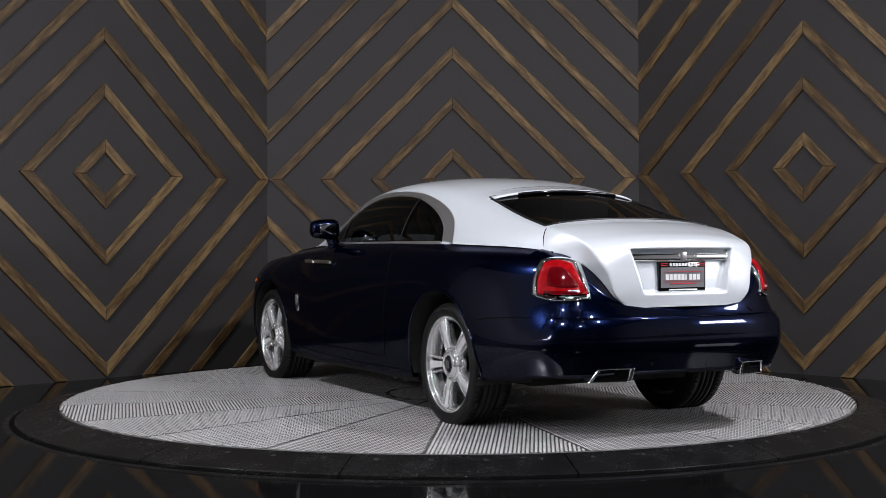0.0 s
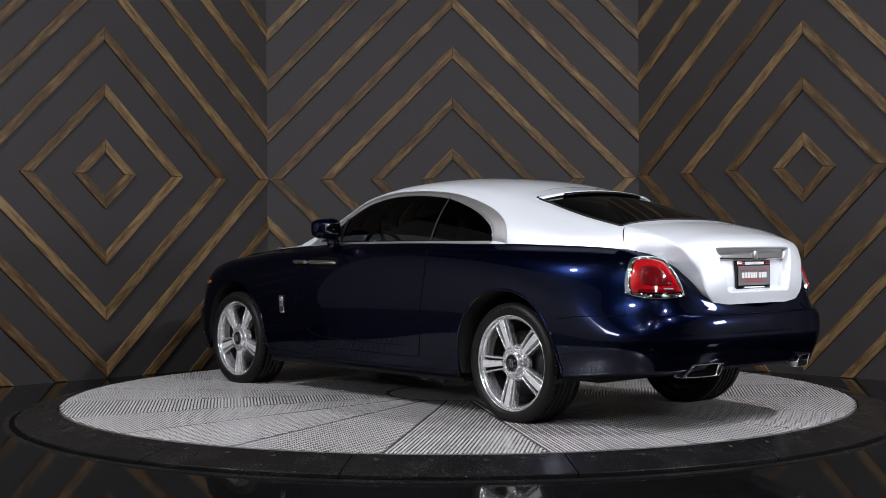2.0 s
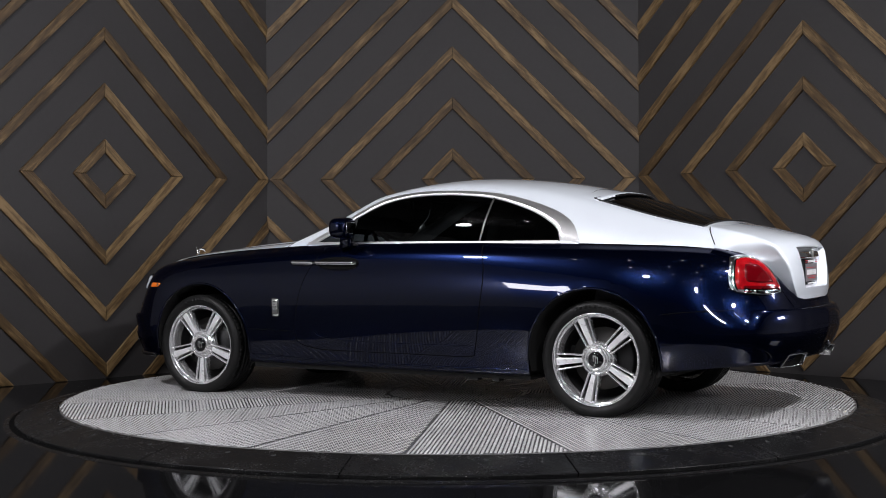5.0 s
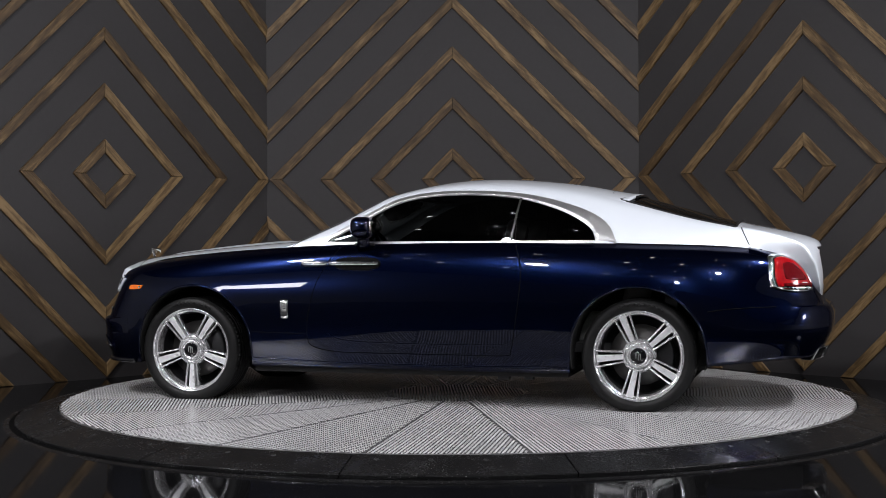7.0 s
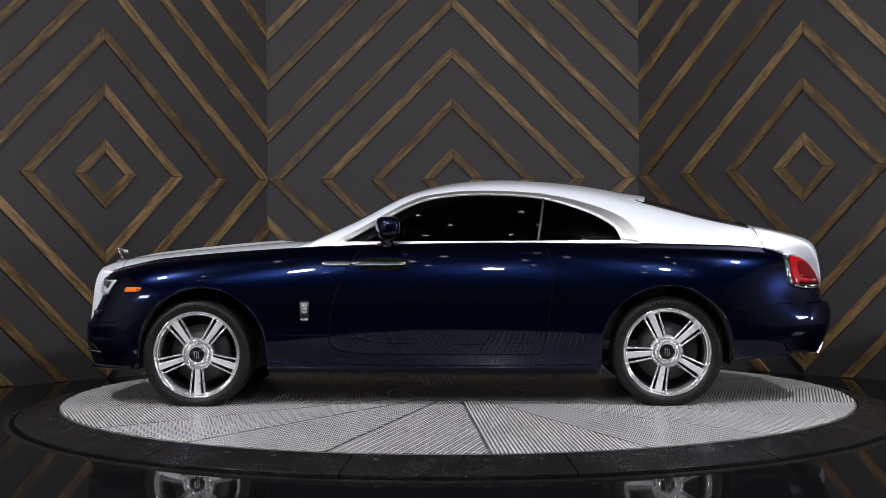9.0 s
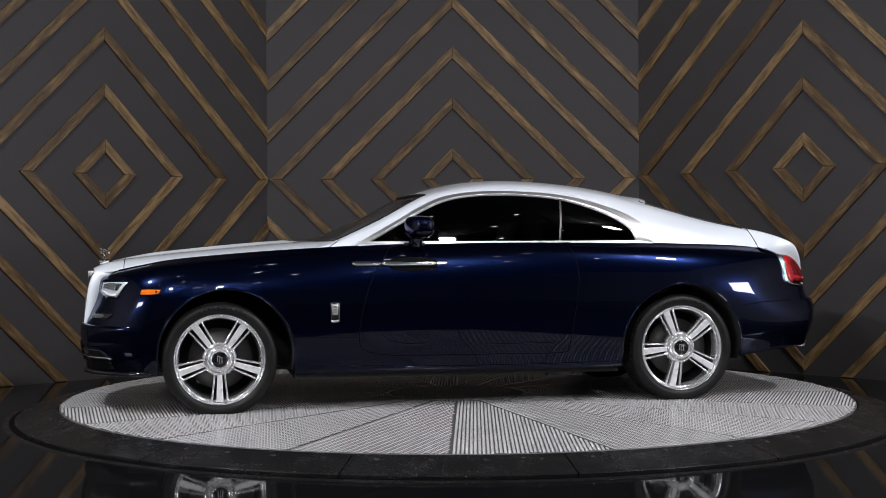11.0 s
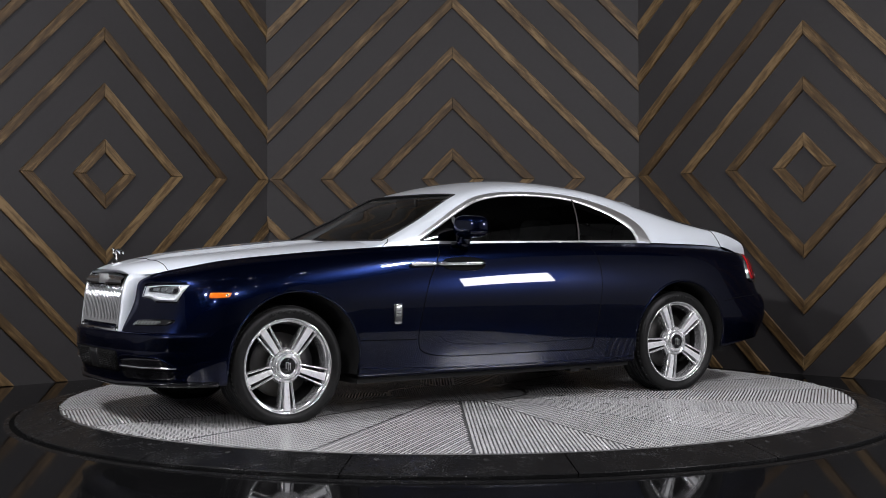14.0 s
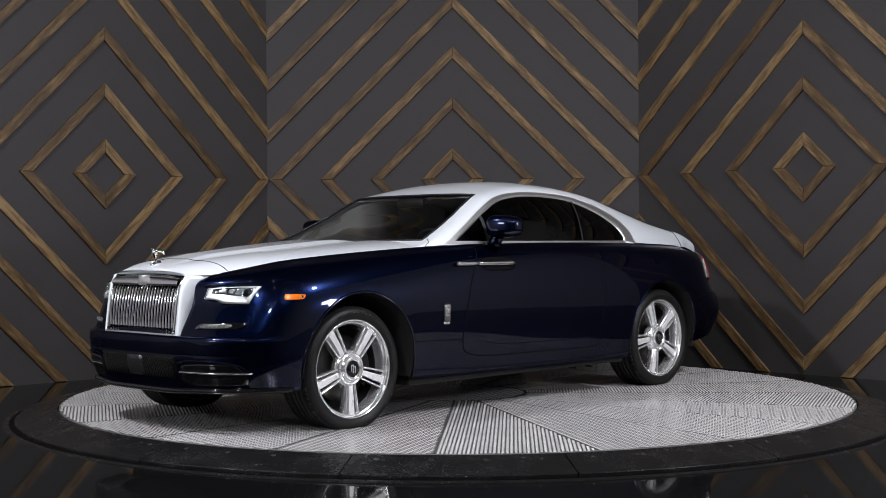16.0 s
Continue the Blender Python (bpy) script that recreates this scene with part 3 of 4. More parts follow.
def decal(tree, way, across, corners, lift=0.004, depth=0.02, rounding=0.3, n=10, sgn=1):
    """A solid plate on the skin. way: the ray towards the car; across: the level direction in which s is counted;
    corners: (s, z) of lower left, lower right, upper right, upper left; sgn -1 mirrors it to the other side."""
    way, across = Vector(way).normalized(), Vector(across).normalized()
    (s0, z0), (s1, z1), (s2, z2), (s3, z3) = corners
    bm, grid, last, origin = bmesh.new(), [], None, None
    for i in range(n + 1):
        row = []
        for j in range(n + 1):
            a, b = squircle(2 * i / n - 1, 2 * j / n - 1, rounding)
            u, v = (a + 1) / 2, (b + 1) / 2
            s = (1 - v) * ((1 - u) * s0 + u * s1) + v * ((1 - u) * s3 + u * s2)
            z = (1 - v) * ((1 - u) * z0 + u * z1) + v * ((1 - u) * z3 + u * z2)
            p = across * s + Vector((0, 0, z)) - way * 4
            q = onto(tree, p, way, lift)
            if last is not None and (q - last).length > 0.2:
                near, normal, _, _ = tree.find_nearest(last + (p - origin))
                q = near + (normal if normal.dot(way) < 0 else -normal) * lift
            last, origin = q, p
            row.append(Vector((q.x, q.y * sgn, q.z)))
        grid.append(row)
    g = sheet(bm, grid)
    rim = [g[i][0] for i in range(n + 1)] + [g[n][j] for j in range(1, n + 1)] + [g[i][n] for i in range(n - 1, -1, -1)] + [g[0][j] for j in range(n - 1, 0, -1)]
    flat = Vector((way.x, way.y * sgn, way.z)) * depth
    low = [bm.verts.new(v.co + flat) for v in rim]
    for i in range(len(rim)):
        j = (i + 1) % len(rim)
        bm.faces.new((rim[i], rim[j], low[j], low[i]))
    bmesh.ops.recalc_face_normals(bm, faces=bm.faces)
    return bm


def strip(tree, way, across, upper, lower, lift=0.004, depth=0.01, sgn=1, per=5, rows=5):
    """A solid plate on the skin between an upper and a lower line of (s, z) points, as many in each."""
    way, across = Vector(way).normalized(), Vector(across).normalized()
    bm, grid = bmesh.new(), []
    fine = [[(a[0] + (b[0] - a[0]) * k / per, a[1] + (b[1] - a[1]) * k / per) for a, b in zip(ln, ln[1:]) for k in range(per)] + [ln[-1]] for ln in (upper, lower)]
    for (s1, z1), (s0, z0) in zip(*fine):
        row = []
        for k in range(rows + 1):
            f = k / rows
            q = onto(tree, across * (s0 + (s1 - s0) * f) + Vector((0, 0, z0 + (z1 - z0) * f)) - way * 4, way, lift)
            row.append(Vector((q.x, q.y * sgn, q.z)))
        grid.append(row)
    g = sheet(bm, grid)
    rim = [r[0] for r in g] + g[-1][1:] + [r[-1] for r in reversed(g[:-1])] + list(reversed(g[0][1:-1]))
    low = [bm.verts.new(v.co + Vector((way.x, way.y * sgn, way.z)) * depth) for v in rim]
    for i in range(len(rim)):
        j = (i + 1) % len(rim)
        bm.faces.new((rim[i], rim[j], low[j], low[i]))
    bmesh.ops.recalc_face_normals(bm, faces=bm.faces)
    return bm


def grown(corners, d, e=None):
    e = d if e is None else e
    cs, cz = sum(c[0] for c in corners) / 4, sum(c[1] for c in corners) / 4
    return [(s + math.copysign(d, s - cs), z + math.copysign(e, z - cz)) for s, z in corners]


def flank_line(points, sgn, per=8, lift=0.0, tree=None):
    return [onto(tree or BODY_TREE, (x, sgn * 3, z), (0, -sgn, 0), lift) for x, z in along(points, per)]


FRONT, ALONG_Y = (1, 0, 0), (0, 1, 0)

# ---- wheels ----
TYRE_R, RIM_R = 0.364, 0.288


def wheel(name, x, sgn, phase, sag):
    hub = new(name)
    hub.parent = CAR
    hub.location = (x, sgn * 0.78, TYRE_R - 0.002 - sag)
    tagged(hub, "polished five-spoke alloy wheel with a low black tyre")
    k = sgn
    bm = bmesh.new()
    prof = [(RIM_R - 0.002, 0.115), (RIM_R + 0.006, 0.128), (RIM_R + 0.03, 0.137), (TYRE_R - 0.030, 0.136), (TYRE_R - 0.012, 0.128), (TYRE_R - 0.002, 0.112), (TYRE_R, 0.09)]
    for c in (0.055, 0.018, -0.018, -0.055):
        prof += [(TYRE_R, c + 0.0075), (TYRE_R - 0.011, c + 0.006), (TYRE_R - 0.011, c - 0.006), (TYRE_R, c - 0.0075)]
    prof += [(TYRE_R, -0.09), (TYRE_R - 0.002, -0.112), (TYRE_R - 0.02, -0.134), (RIM_R, -0.125)]
    lathe(bm, [(r, h * k) for r, h in prof], 96)
    # tread sipes at the shoulders
    for i in range(72):
        a = 2 * math.pi * i / 72
        for side in (1, -1):
            m = Matrix.Rotation(-a, 4, "Y") @ Matrix.Translation((TYRE_R + 0.0005, side * 0.088, 0))
            box(bm, -0.003, 0.0006, -0.020, 0.020, -0.0125, 0.0125, m)
    # raised lettering ring left as plain bars
    for i in range(10):
        a = radians(62 + i * 5.5)
        m = Matrix.Rotation(-a, 4, "Y") @ Matrix.Translation(((RIM_R + TYRE_R) / 2 + 0.002, k * 0.1365, 0))
        box(bm, -0.008, 0.008, -0.0008, 0.0008, -0.011, 0.011, m)
    for v in bm.verts:
        if v.co.z < sag - TYRE_R + 0.003:
            v.co.y *= 1.03
        v.co.z = max(v.co.z, sag - TYRE_R + 0.003)
    bmesh.ops.recalc_face_normals(bm, faces=bm.faces)
    part("tyre", bm, M_RUBBER, hub, "low-profile black tyre")
    bm = bmesh.new()
    lathe(bm, [(r, h * k) for r, h in ((RIM_R - 0.012, 0.100), (RIM_R - 0.008, 0.118), (RIM_R, 0.124), (RIM_R + 0.003, 0.116), (RIM_R - 0.004, 0.02), (RIM_R - 0.01, -0.12))], 96)
    lathe(bm, [(r, h * k) for r, h in ((RIM_R - 0.012, 0.104), (RIM_R - 0.021, 0.102), (RIM_R - 0.025, 0.096), (RIM_R - 0.028, 0.050), (RIM_R - 0.034, 0.030))], 96)
    bmesh.ops.recalc_face_normals(bm, faces=bm.faces)
    part("rim", bm, M_WHEEL, hub, "polished rim")
    # inner barrel, coloured dark for the shade behind the spokes
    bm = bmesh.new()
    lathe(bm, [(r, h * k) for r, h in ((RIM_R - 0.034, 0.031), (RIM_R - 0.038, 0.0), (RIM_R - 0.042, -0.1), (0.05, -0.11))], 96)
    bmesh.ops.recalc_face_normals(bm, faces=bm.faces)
    part("rim_barrel", bm, M_BARREL, hub, "inside of the rim, its shade put into a dark colour")
    # each spoke: a flat machined blade between two slim ribs that meet it at the rim and at the hub
    for i in range(5):
        spin = Matrix.Rotation(-radians(phase + 72 * i), 4, "Y")

        def bar(bm, w0, w1, off0, off1, h0, h1, thick, r0=0.078, r1=RIM_R - 0.018, edge=0.003, crown=0.003):
            rows, n = [], 12
            for j in range(n + 1):
                s = j / n
                r = r0 + (r1 - r0) * s
                w = (w0 + (w1 - w0) * s) / 2
                off = off0 + (off1 - off0) * s
                h = h0 + (h1 - h0) * s + crown * math.sin(math.pi * s)
                b = min(edge, w * 0.8)
                rows.append([(r, (h - thick) * k, off - w), (r, (h - b) * k, off - w), (r, (h - b * 0.3) * k, off - w + b * 0.3), (r, h * k, off - w + b),
                             (r, h * k, off + w - b), (r, (h - b * 0.3) * k, off + w - b * 0.3), (r, (h - b) * k, off + w), (r, (h - thick) * k, off + w)])
            g = sheet(bm, rows, True)
            bm.faces.new(list(reversed(g[0])))
            bm.faces.new(g[-1])

        bm = bmesh.new()
        bar(bm, 0.028, 0.046, 0, 0, 0.094, 0.103, 0.035)
        bmesh.ops.transform(bm, matrix=spin, verts=bm.verts)
        bmesh.ops.recalc_face_normals(bm, faces=bm.faces)
        part("spoke", bm, M_BLADE, hub, smooth=False)
        for side in (1, -1):
            bm = bmesh.new()
            bar(bm, 0.012, 0.0125, side * 0.0305, side * 0.0510, 0.096, 0.106, 0.05, edge=0.0055)
            # web that closes the slot at the rim
            bar(bm, 0.026, 0.026, side * 0.037, side * 0.037, 0.100, 0.1025, 0.03, r0=RIM_R - 0.030, r1=RIM_R - 0.016, crown=0.0)
            bmesh.ops.transform(bm, matrix=spin, verts=bm.verts)
            bmesh.ops.recalc_face_normals(bm, faces=bm.faces)
            part("rib", bm, M_WHEEL, hub)
    bm = bmesh.new()
    lathe(bm, [(r, h * k) for r, h in ((0.112, 0.05), (0.110, 0.080), (0.098, 0.098), (0.086, 0.103), (0.082, 0.098), (0.080, 0.098), (0.076, 0.112), (0.070, 0.120), (0.056, 0.121), (0.052, 0.114), (0.050, 0.114))], 64)
    bmesh.ops.recalc_face_normals(bm, faces=bm.faces)
    part("hub_ring", bm, M_WHEEL, hub, "chrome hub ring")
    bm = bmesh.new()
    lathe(bm, [(r, h * k) for r, h in ((0.052, 0.110), (0.047, 0.118), (0.0005, 0.1195))], 48)
    bmesh.ops.recalc_face_normals(bm, faces=bm.faces)
    cap = part("hub_cap", bm, M_GLOSSBLACK, hub, "black centre cap with a plain silver emblem")
    bm = bmesh.new()
    for dx, dz in ((-0.007, 0.005), (0.007, -0.005)):
        box(bm, dx - 0.010, dx - 0.005, 0.118 * k - 0.003, 0.118 * k + 0.003, dz - 0.020, dz + 0.020)
        box(bm, dx - 0.010, dx + 0.010, 0.118 * k - 0.003, 0.118 * k + 0.003, dz + 0.014, dz + 0.020)
        box(bm, dx + 0.004, dx + 0.009, 0.118 * k - 0.003, 0.118 * k + 0.003, dz - 0.018, dz + 0.016)
    part("emblem", bm, M_SATIN, hub, smooth=False)
    bolt = None
    for i in range(10):
        a = radians(36 * i)
        if bolt is None:
            bm = bmesh.new()
            bmesh.ops.create_icosphere(bm, subdivisions=1, radius=0.006)
            bolt = part("wheel_bolt", bm, M_CHROME, hub)
            ob = bolt
        else:
            ob = new("wheel_bolt", bolt.data)
            ob.parent = hub
        ob.location = (0.091 * math.cos(a), 0.104 * k, 0.091 * math.sin(a))
    bm = bmesh.new()
    lathe(bm, [(r, h * k) for r, h in ((0.07, 0.0), (0.195, 0.0), (0.195, -0.03), (0.07, -0.03))], 64)
    bmesh.ops.recalc_face_normals(bm, faces=bm.faces)
    part("brake_disc", bm, M_BRAKE, hub, "grey steel brake disc")
    bm = bmesh.new()
    lathe(bm, [(r, h * k) for r, h in ((0.12, 0.028), (0.205, 0.028), (0.215, 0.0), (0.215, -0.05), (0.12, -0.05), (0.12, 0.028))], 14, a0=radians(-35), a1=radians(35))
    bmesh.ops.recalc_face_normals(bm, faces=bm.faces)
    part("brake_caliper", bm, M_BLACK, hub)
    return hub


for sgn in (-1, 1):
    wheel("wheel", -1.562, sgn, 54, 0.018)
    wheel("wheel", 1.553, sgn, 41, 0.008)

# wheel wells and the dark underside
for sgn in (-1, 1):
    for ax, az, r in ARCHES:
        bm = bmesh.new()
        a0, a1 = radians(-13), radians(193)
        rows = []
        for k in range(41):
            a = a0 + (a1 - a0) * k / 40
            x, z = ax + (r - 0.004) * math.cos(a), az + (r - 0.004) * math.sin(a)
            skin = onto(BODY_TREE, (ax + r * math.cos(a), sgn * 3, max(az + r * math.sin(a), 0.26)), (0, -sgn, 0), 0)
            rows.append([(x, skin.y - sgn * 0.004, z), (x, skin.y - sgn * 0.05, z), (x, sgn * 0.56, z)])
        g = sheet(bm, rows)
        bm.faces.new([r[-1] for r in g])
        part("wheel_well", bm, M_WELL, CAR)
        # rolled lip of the arch
        bm = bmesh.new()
        line = []
        for k in range(49):
            a = radians(-7 + 194 * k / 48)
            x, z = ax + (r + 0.003) * math.cos(a), az + (r + 0.003) * math.sin(a)
            line.append(onto(BODY_TREE, (x, sgn * 3, z), (0, -sgn, 0), -0.001))
        tube(bm, line, 0.008, 8)
        part("arch_lip", bm, M_BLUE, CAR)

bm = bmesh.new()
box(bm, -2.15, 1.95, -0.55, 0.55, 0.24, 0.40)
box(bm, 1.90, 2.55, -0.60, 0.60, 0.385, 0.50)
box(bm, -1.08, 1.10, -0.875, 0.875, 0.205, 0.30)
part("underbody", bm, M_WELL, CAR, smooth=False)
for sgn in (-1, 1):
    for x0, x1, y in ((0.62, 0.70, 0.80), (0.80, 0.86, 0.80)):
        bm = bmesh.new()
        box(bm, x0, x1, sgn * y - 0.035, sgn * y + 0.035, 0.18, 0.25)
        part("jacking_pad", bevelled(bm, 0.006), M_BLACK, CAR, smooth=False)

# ---- doors, sills, shut lines ----
DOOR_FRONT = ((.352, -.46), (.385, -.63), (.45, -.672), (.60, -.66), (.804, -.606), (.945, -.53), (1.062, -.45))
DOOR_REAR = ((.345, .69), (.38, .735), (.45, .752), (.60, .775), (.817, .803), (.95, .795), (1.062, .755))
for sgn in (-1, 1):
    bm, grid = bmesh.new(), []
    for z in steps(.354, 1.062, 36):
        a, b = spline(DOOR_FRONT, z)[0] + 0.003, spline(DOOR_REAR, z)[0] - 0.003
        grid.append([onto(BODY_TREE, (a + (b - a) * k / 50, sgn * 3, z), (0, -sgn, 0), 0.0022) for k in range(51)])
    sheet(bm, grid)
    outward(bm, (0, sgn, 0))
    door = part("door", bm, M_BLUE, CAR, "long midnight blue door, shut")
    bm = bmesh.new()
    tube(bm, flank_line([(x, z) for z, x in reversed(DOOR_FRONT)] + [(-.2, .347), (.3, .345)] + [(x, z) for z, x in DOOR_REAR], sgn, 8, 0.0), 0.0032, 6)
    part("shut_line", bm, M_EDGE, CAR)
    bm = bmesh.new()
    tube(bm, flank_line(((-1.07, .30), (-.4, .275), (.4, .268), (1.10, .275)), sgn, 12, -0.002), 0.006, 6)
    part("sill_trim", bm, M_BLUE, CAR)
    # seam across the lower wing, and the crease of the door's lower scallop
    bm = bmesh.new()
    tube(bm, flank_line(((-1.085, .478), (-.88, .474), (-.685, .471)), sgn, 8, 0.0), 0.0026, 6)
    part("shut_line", bm, M_EDGE, CAR)
    bm = bmesh.new()
    tube(bm, flank_line(((-.52, .480), (-.47, .445), (-.36, .424), (-.1, .414), (.3, .410), (.68, .414)), sgn, 10, 0.0005), 0.0045, 8)
    part("door_crease", bm, M_BLUE, door)
    # bumper joints
    bm = bmesh.new()
    tube(bm, flank_line(((1.985, .64), (2.1, .655), (2.25, .665), (2.40, .67)), sgn, 8, 0.0), 0.003, 6)
    part("shut_line", bm, M_EDGE, CAR)
    # handle: fixed front piece and grip, over a flat black patch for the recess's shade
    bm = decal(BODY_TREE, (0, 1, 0), (1, 0, 0), [(-.485, .897), (-.150, .897), (-.150, .985), (-.485, .985)], 0.0045, 0.01, 0.8, 12, -sgn)
    part("recess_shade", bm, M_EDGE, CAR)
    bm = bmesh.new()
    tube(bm, [onto(BODY_TREE, (x, sgn * 3, z), (0, -sgn, 0), 0.002) for x, z in along(((-.46, .912), (-.40, .900), (-.31, .897), (-.22, .900), (-.165, .918), (-.155, .945)), 5)], .0035, 6)
    part("recess_edge", bm, M_BLUE, CAR)
    for a, b in ((-.715, -.530), (-.522, -.165)):
        line = [onto(BODY_TREE, (x, sgn * 3, .942), (0, -sgn, 0), 0.016) for x in steps(a, b, 10)]
        bm = bmesh.new()
        tube(bm, line, [0.010] + [0.0155] * 9 + [0.011], 12, flat=0.8)
        part("door_handle", bm, M_VANE, CAR, "chrome door handle")
    for x in (-.50, -.185):
        bm = bmesh.new()
        p = onto(BODY_TREE, (x, sgn * 3, .942), (0, -sgn, 0), 0)
        tube(bm, [p, p + Vector((0, sgn * 0.016, 0))], 0.008, 8)
        part("handle_post", bm, M_CHROME, CAR)
    # wing badge: chrome plate with a dark centre
    badge = part("wing_vent", decal(BODY_TREE, (0, 1, 0), (1, 0, 0), [(-.858, .572), (-.806, .572), (-.802, .703), (-.862, .703)], 0.008, 0.012, 0.25, 8, -sgn), M_VANE, CAR, "upright chrome wing badge")
    part("dark_inlay", decal(BODY_TREE, (0, 1, 0), (1, 0, 0), [(-.850, .620), (-.814, .620), (-.812, .690), (-.852, .690)], 0.0095, 0.003, 0.2, 4, -sgn), M_SATIN, CAR)
    for i in range(3):
        z = .636 + i * .018
        part("badge_bar", decal(BODY_TREE, (0, 1, 0), (1, 0, 0), [(-.845, z), (-.819, z), (-.819, z + .006), (-.845, z + .006)], 0.0115, 0.003, 0.1, 2, -sgn), M_CHROME, CAR)
    # side marker
    mk = part("side_marker", decal(BODY_TREE, (0.3, 1, 0), (1, -0.3, 0), [(-1.715, .760), (-1.600, .764), (-1.580, .792), (-1.708, .794)], 0.006, 0.012, 0.3, 8, -sgn), M_AMBER, CAR, "amber side marker lamp")
    part("marker_bulb", decal(BODY_TREE, (0.3, 1, 0), (1, -0.3, 0), [(-1.618, .770), (-1.602, .770), (-1.602, .786), (-1.618, .786)], 0.008, 0.004, 0.7, 4, -sgn), M_CHROME, CAR)

# ---- window surrounds, pillars ----
def frame_outer(x):
    rows = [(-.675, 1.073), (-.42, 1.212), (-.235, 1.317), (-.08, 1.384), (.10, 1.417), (.28, 1.428), (.52, 1.424), (.742, 1.406), (.95, 1.366), (1.14, 1.308), (1.27, 1.248), (1.355, 1.175), (1.405, 1.070)]
    return spline(rows, x)[0]


for sgn in (-1, 1):
    columns = steps(-.675, 1.405, 140)
    # upper band, from the glass's edge to the outer line
    bm, grid = bmesh.new(), []
    for x in columns:
        lo = max(side_top(x), SIDE_LOW) - 0.003 if -.577 < x < 1.262 else 1.0685
        hi = max(frame_outer(x), lo + 0.001)
        grid.append([onto(ROOF_TREE, (x, sgn * 3, lo + (hi - lo) * k / 5), (0, -sgn, 0), 0.004 if k else -0.006) for k in range(6)])
    sheet(bm, grid)
    outward(bm, (0, sgn, 0))
    part("window_surround", bm, M_SATIN, CAR, "brushed metal window surround")
    bm = side_patch(ROOF_TREE, sgn, steps(-.66, 1.262, 100), lambda x: 1.0705, lambda x: SIDE_LOW - 0.001, 4, 0.005)
    part("waist_trim", bm, M_SATIN, CAR, "brushed metal waist trim")
    bm = bmesh.new()
    sheet(bm, [[onto(ROOF_TREE, (.705 + .045 * f + w, sgn * 3, SIDE_LOW - .004 + (side_top(.75) + .010 - SIDE_LOW) * f), (0, -sgn, 0), 0.0015) for w in (0, .007, .014)] for f in steps(0, 1, 12)])
    outward(bm, (0, sgn, 0))
    part("b_pillar", bm, M_BRAKE, CAR, "slim dark metal window divider")
    bm = side_patch(ROOF_TREE, sgn, steps(-.300, -.272, 2), lambda x: SIDE_LOW - .004, lambda x: side_top(x), 8, 0.0)
    part("quarter_divider", bm, M_BLACK, CAR)
    # dark rubber line between the two paints
    bm = bmesh.new()
    tube(bm, [(x, sgn * (top_at(x)[0] + 0.001), top_at(x)[1]) for x in steps(-2.2, -.66, 60)], 0.004, 6)
    part("paint_joint", bm, M_EDGE, CAR)
    bm = bmesh.new()
    tube(bm, [(x, sgn * (top_at(x)[0] + 0.001), top_at(x)[1]) for x in steps(1.40, 2.31, 40)], 0.004, 6)
    part("paint_joint", bm, M_EDGE, CAR)
    # joints: bonnet to pillar, boot lid to pillar
    bm = bmesh.new()
    tube(bm, [onto(ROOF_TREE, (x, sgn * 3, z), (0, -sgn, 0), 0.0) for x, z in ((-.845, 1.058), (-.80, 1.085), (-.775, 1.105))], 0.003, 6)
    part("shut_line", bm, M_EDGE, CAR)
    bm = bmesh.new()
    tube(bm, [onto(ROOF_TREE, (2.178 + .060 * s, sgn * 3, 1.165 - .125 * s), (0, -sgn, 0), 0.001) for s in steps(0, 1, 8)], 0.003, 6)
    part("shut_line", bm, M_EDGE, CAR)

# rubber round the screens
for half, lo, hi, ends in ((screen_half, -.80, -.165, screen_x), (rear_half, 1.40, 2.14, rear_x)):
    ring = [(x, half(x)) for x in steps(lo, hi, 14)]
    front = [(ends(y)[1], y) for y in steps(half(hi) - .01, -half(hi) + .01, 24)]
    back = [(ends(y)[0], y) for y in steps(-half(lo) + .01, half(lo) - .01, 24)]
    loop = ring + front + [(x, -y) for x, y in reversed(ring)] + back
    bm = bmesh.new()
    tube(bm, [onto(ROOF_TREE, (x, y, 3), (0, 0, -1), 0.001) for x, y in loop], 0.008, 6, close=True)
    part("screen_seal", bm, M_BLACK, CAR)

# roof's rear lip with the brake lamp under it
bm = bmesh.new()
grid = []
for y in steps(-.545, .545, 44):
    f = 1 - (abs(y) / .545) ** 10
    xe = 1.482 - .06 * (abs(y) / .545) ** 4
    p = [onto(ROOF_TREE, (xe - .16 + .16 * k / 6, y, 3), (0, 0, -1), 0.001 + 0.013 * f * (k / 6) ** 1.5) for k in range(7)]
    grid.append(p + [p[-1] - Vector((-.004, 0, .012)), onto(ROOF_TREE, (xe - .01, y, 3), (0, 0, -1), -0.004)])
sheet(bm, grid)
outward(bm, (0, 0, 1))
part("roof_lip", bm, M_SILVER, CAR)
# seam in front of the lip, over the roof and round its ends
bm = bmesh.new()
tube(bm, [onto(ROOF_TREE, (1.315 + .07 * (abs(y) / .53) ** 5, y, 3), (0, 0, -1), 0.0) for y in steps(-.53, .53, 40)], .0022, 6)
part("shut_line", bm, M_EDGE, CAR)
for sgn in (-1, 1):
    bm = bmesh.new()
    tube(bm, [onto(ROOF_TREE, (x, sgn * 3, z), (0, -sgn, 0), 0.0) for x, z in along(((1.388, 1.385), (1.388, 1.368), (1.402, 1.352), (1.440, 1.343)), 5)], .0022, 6)
    part("shut_line", bm, M_EDGE, CAR)
bm = bmesh.new()
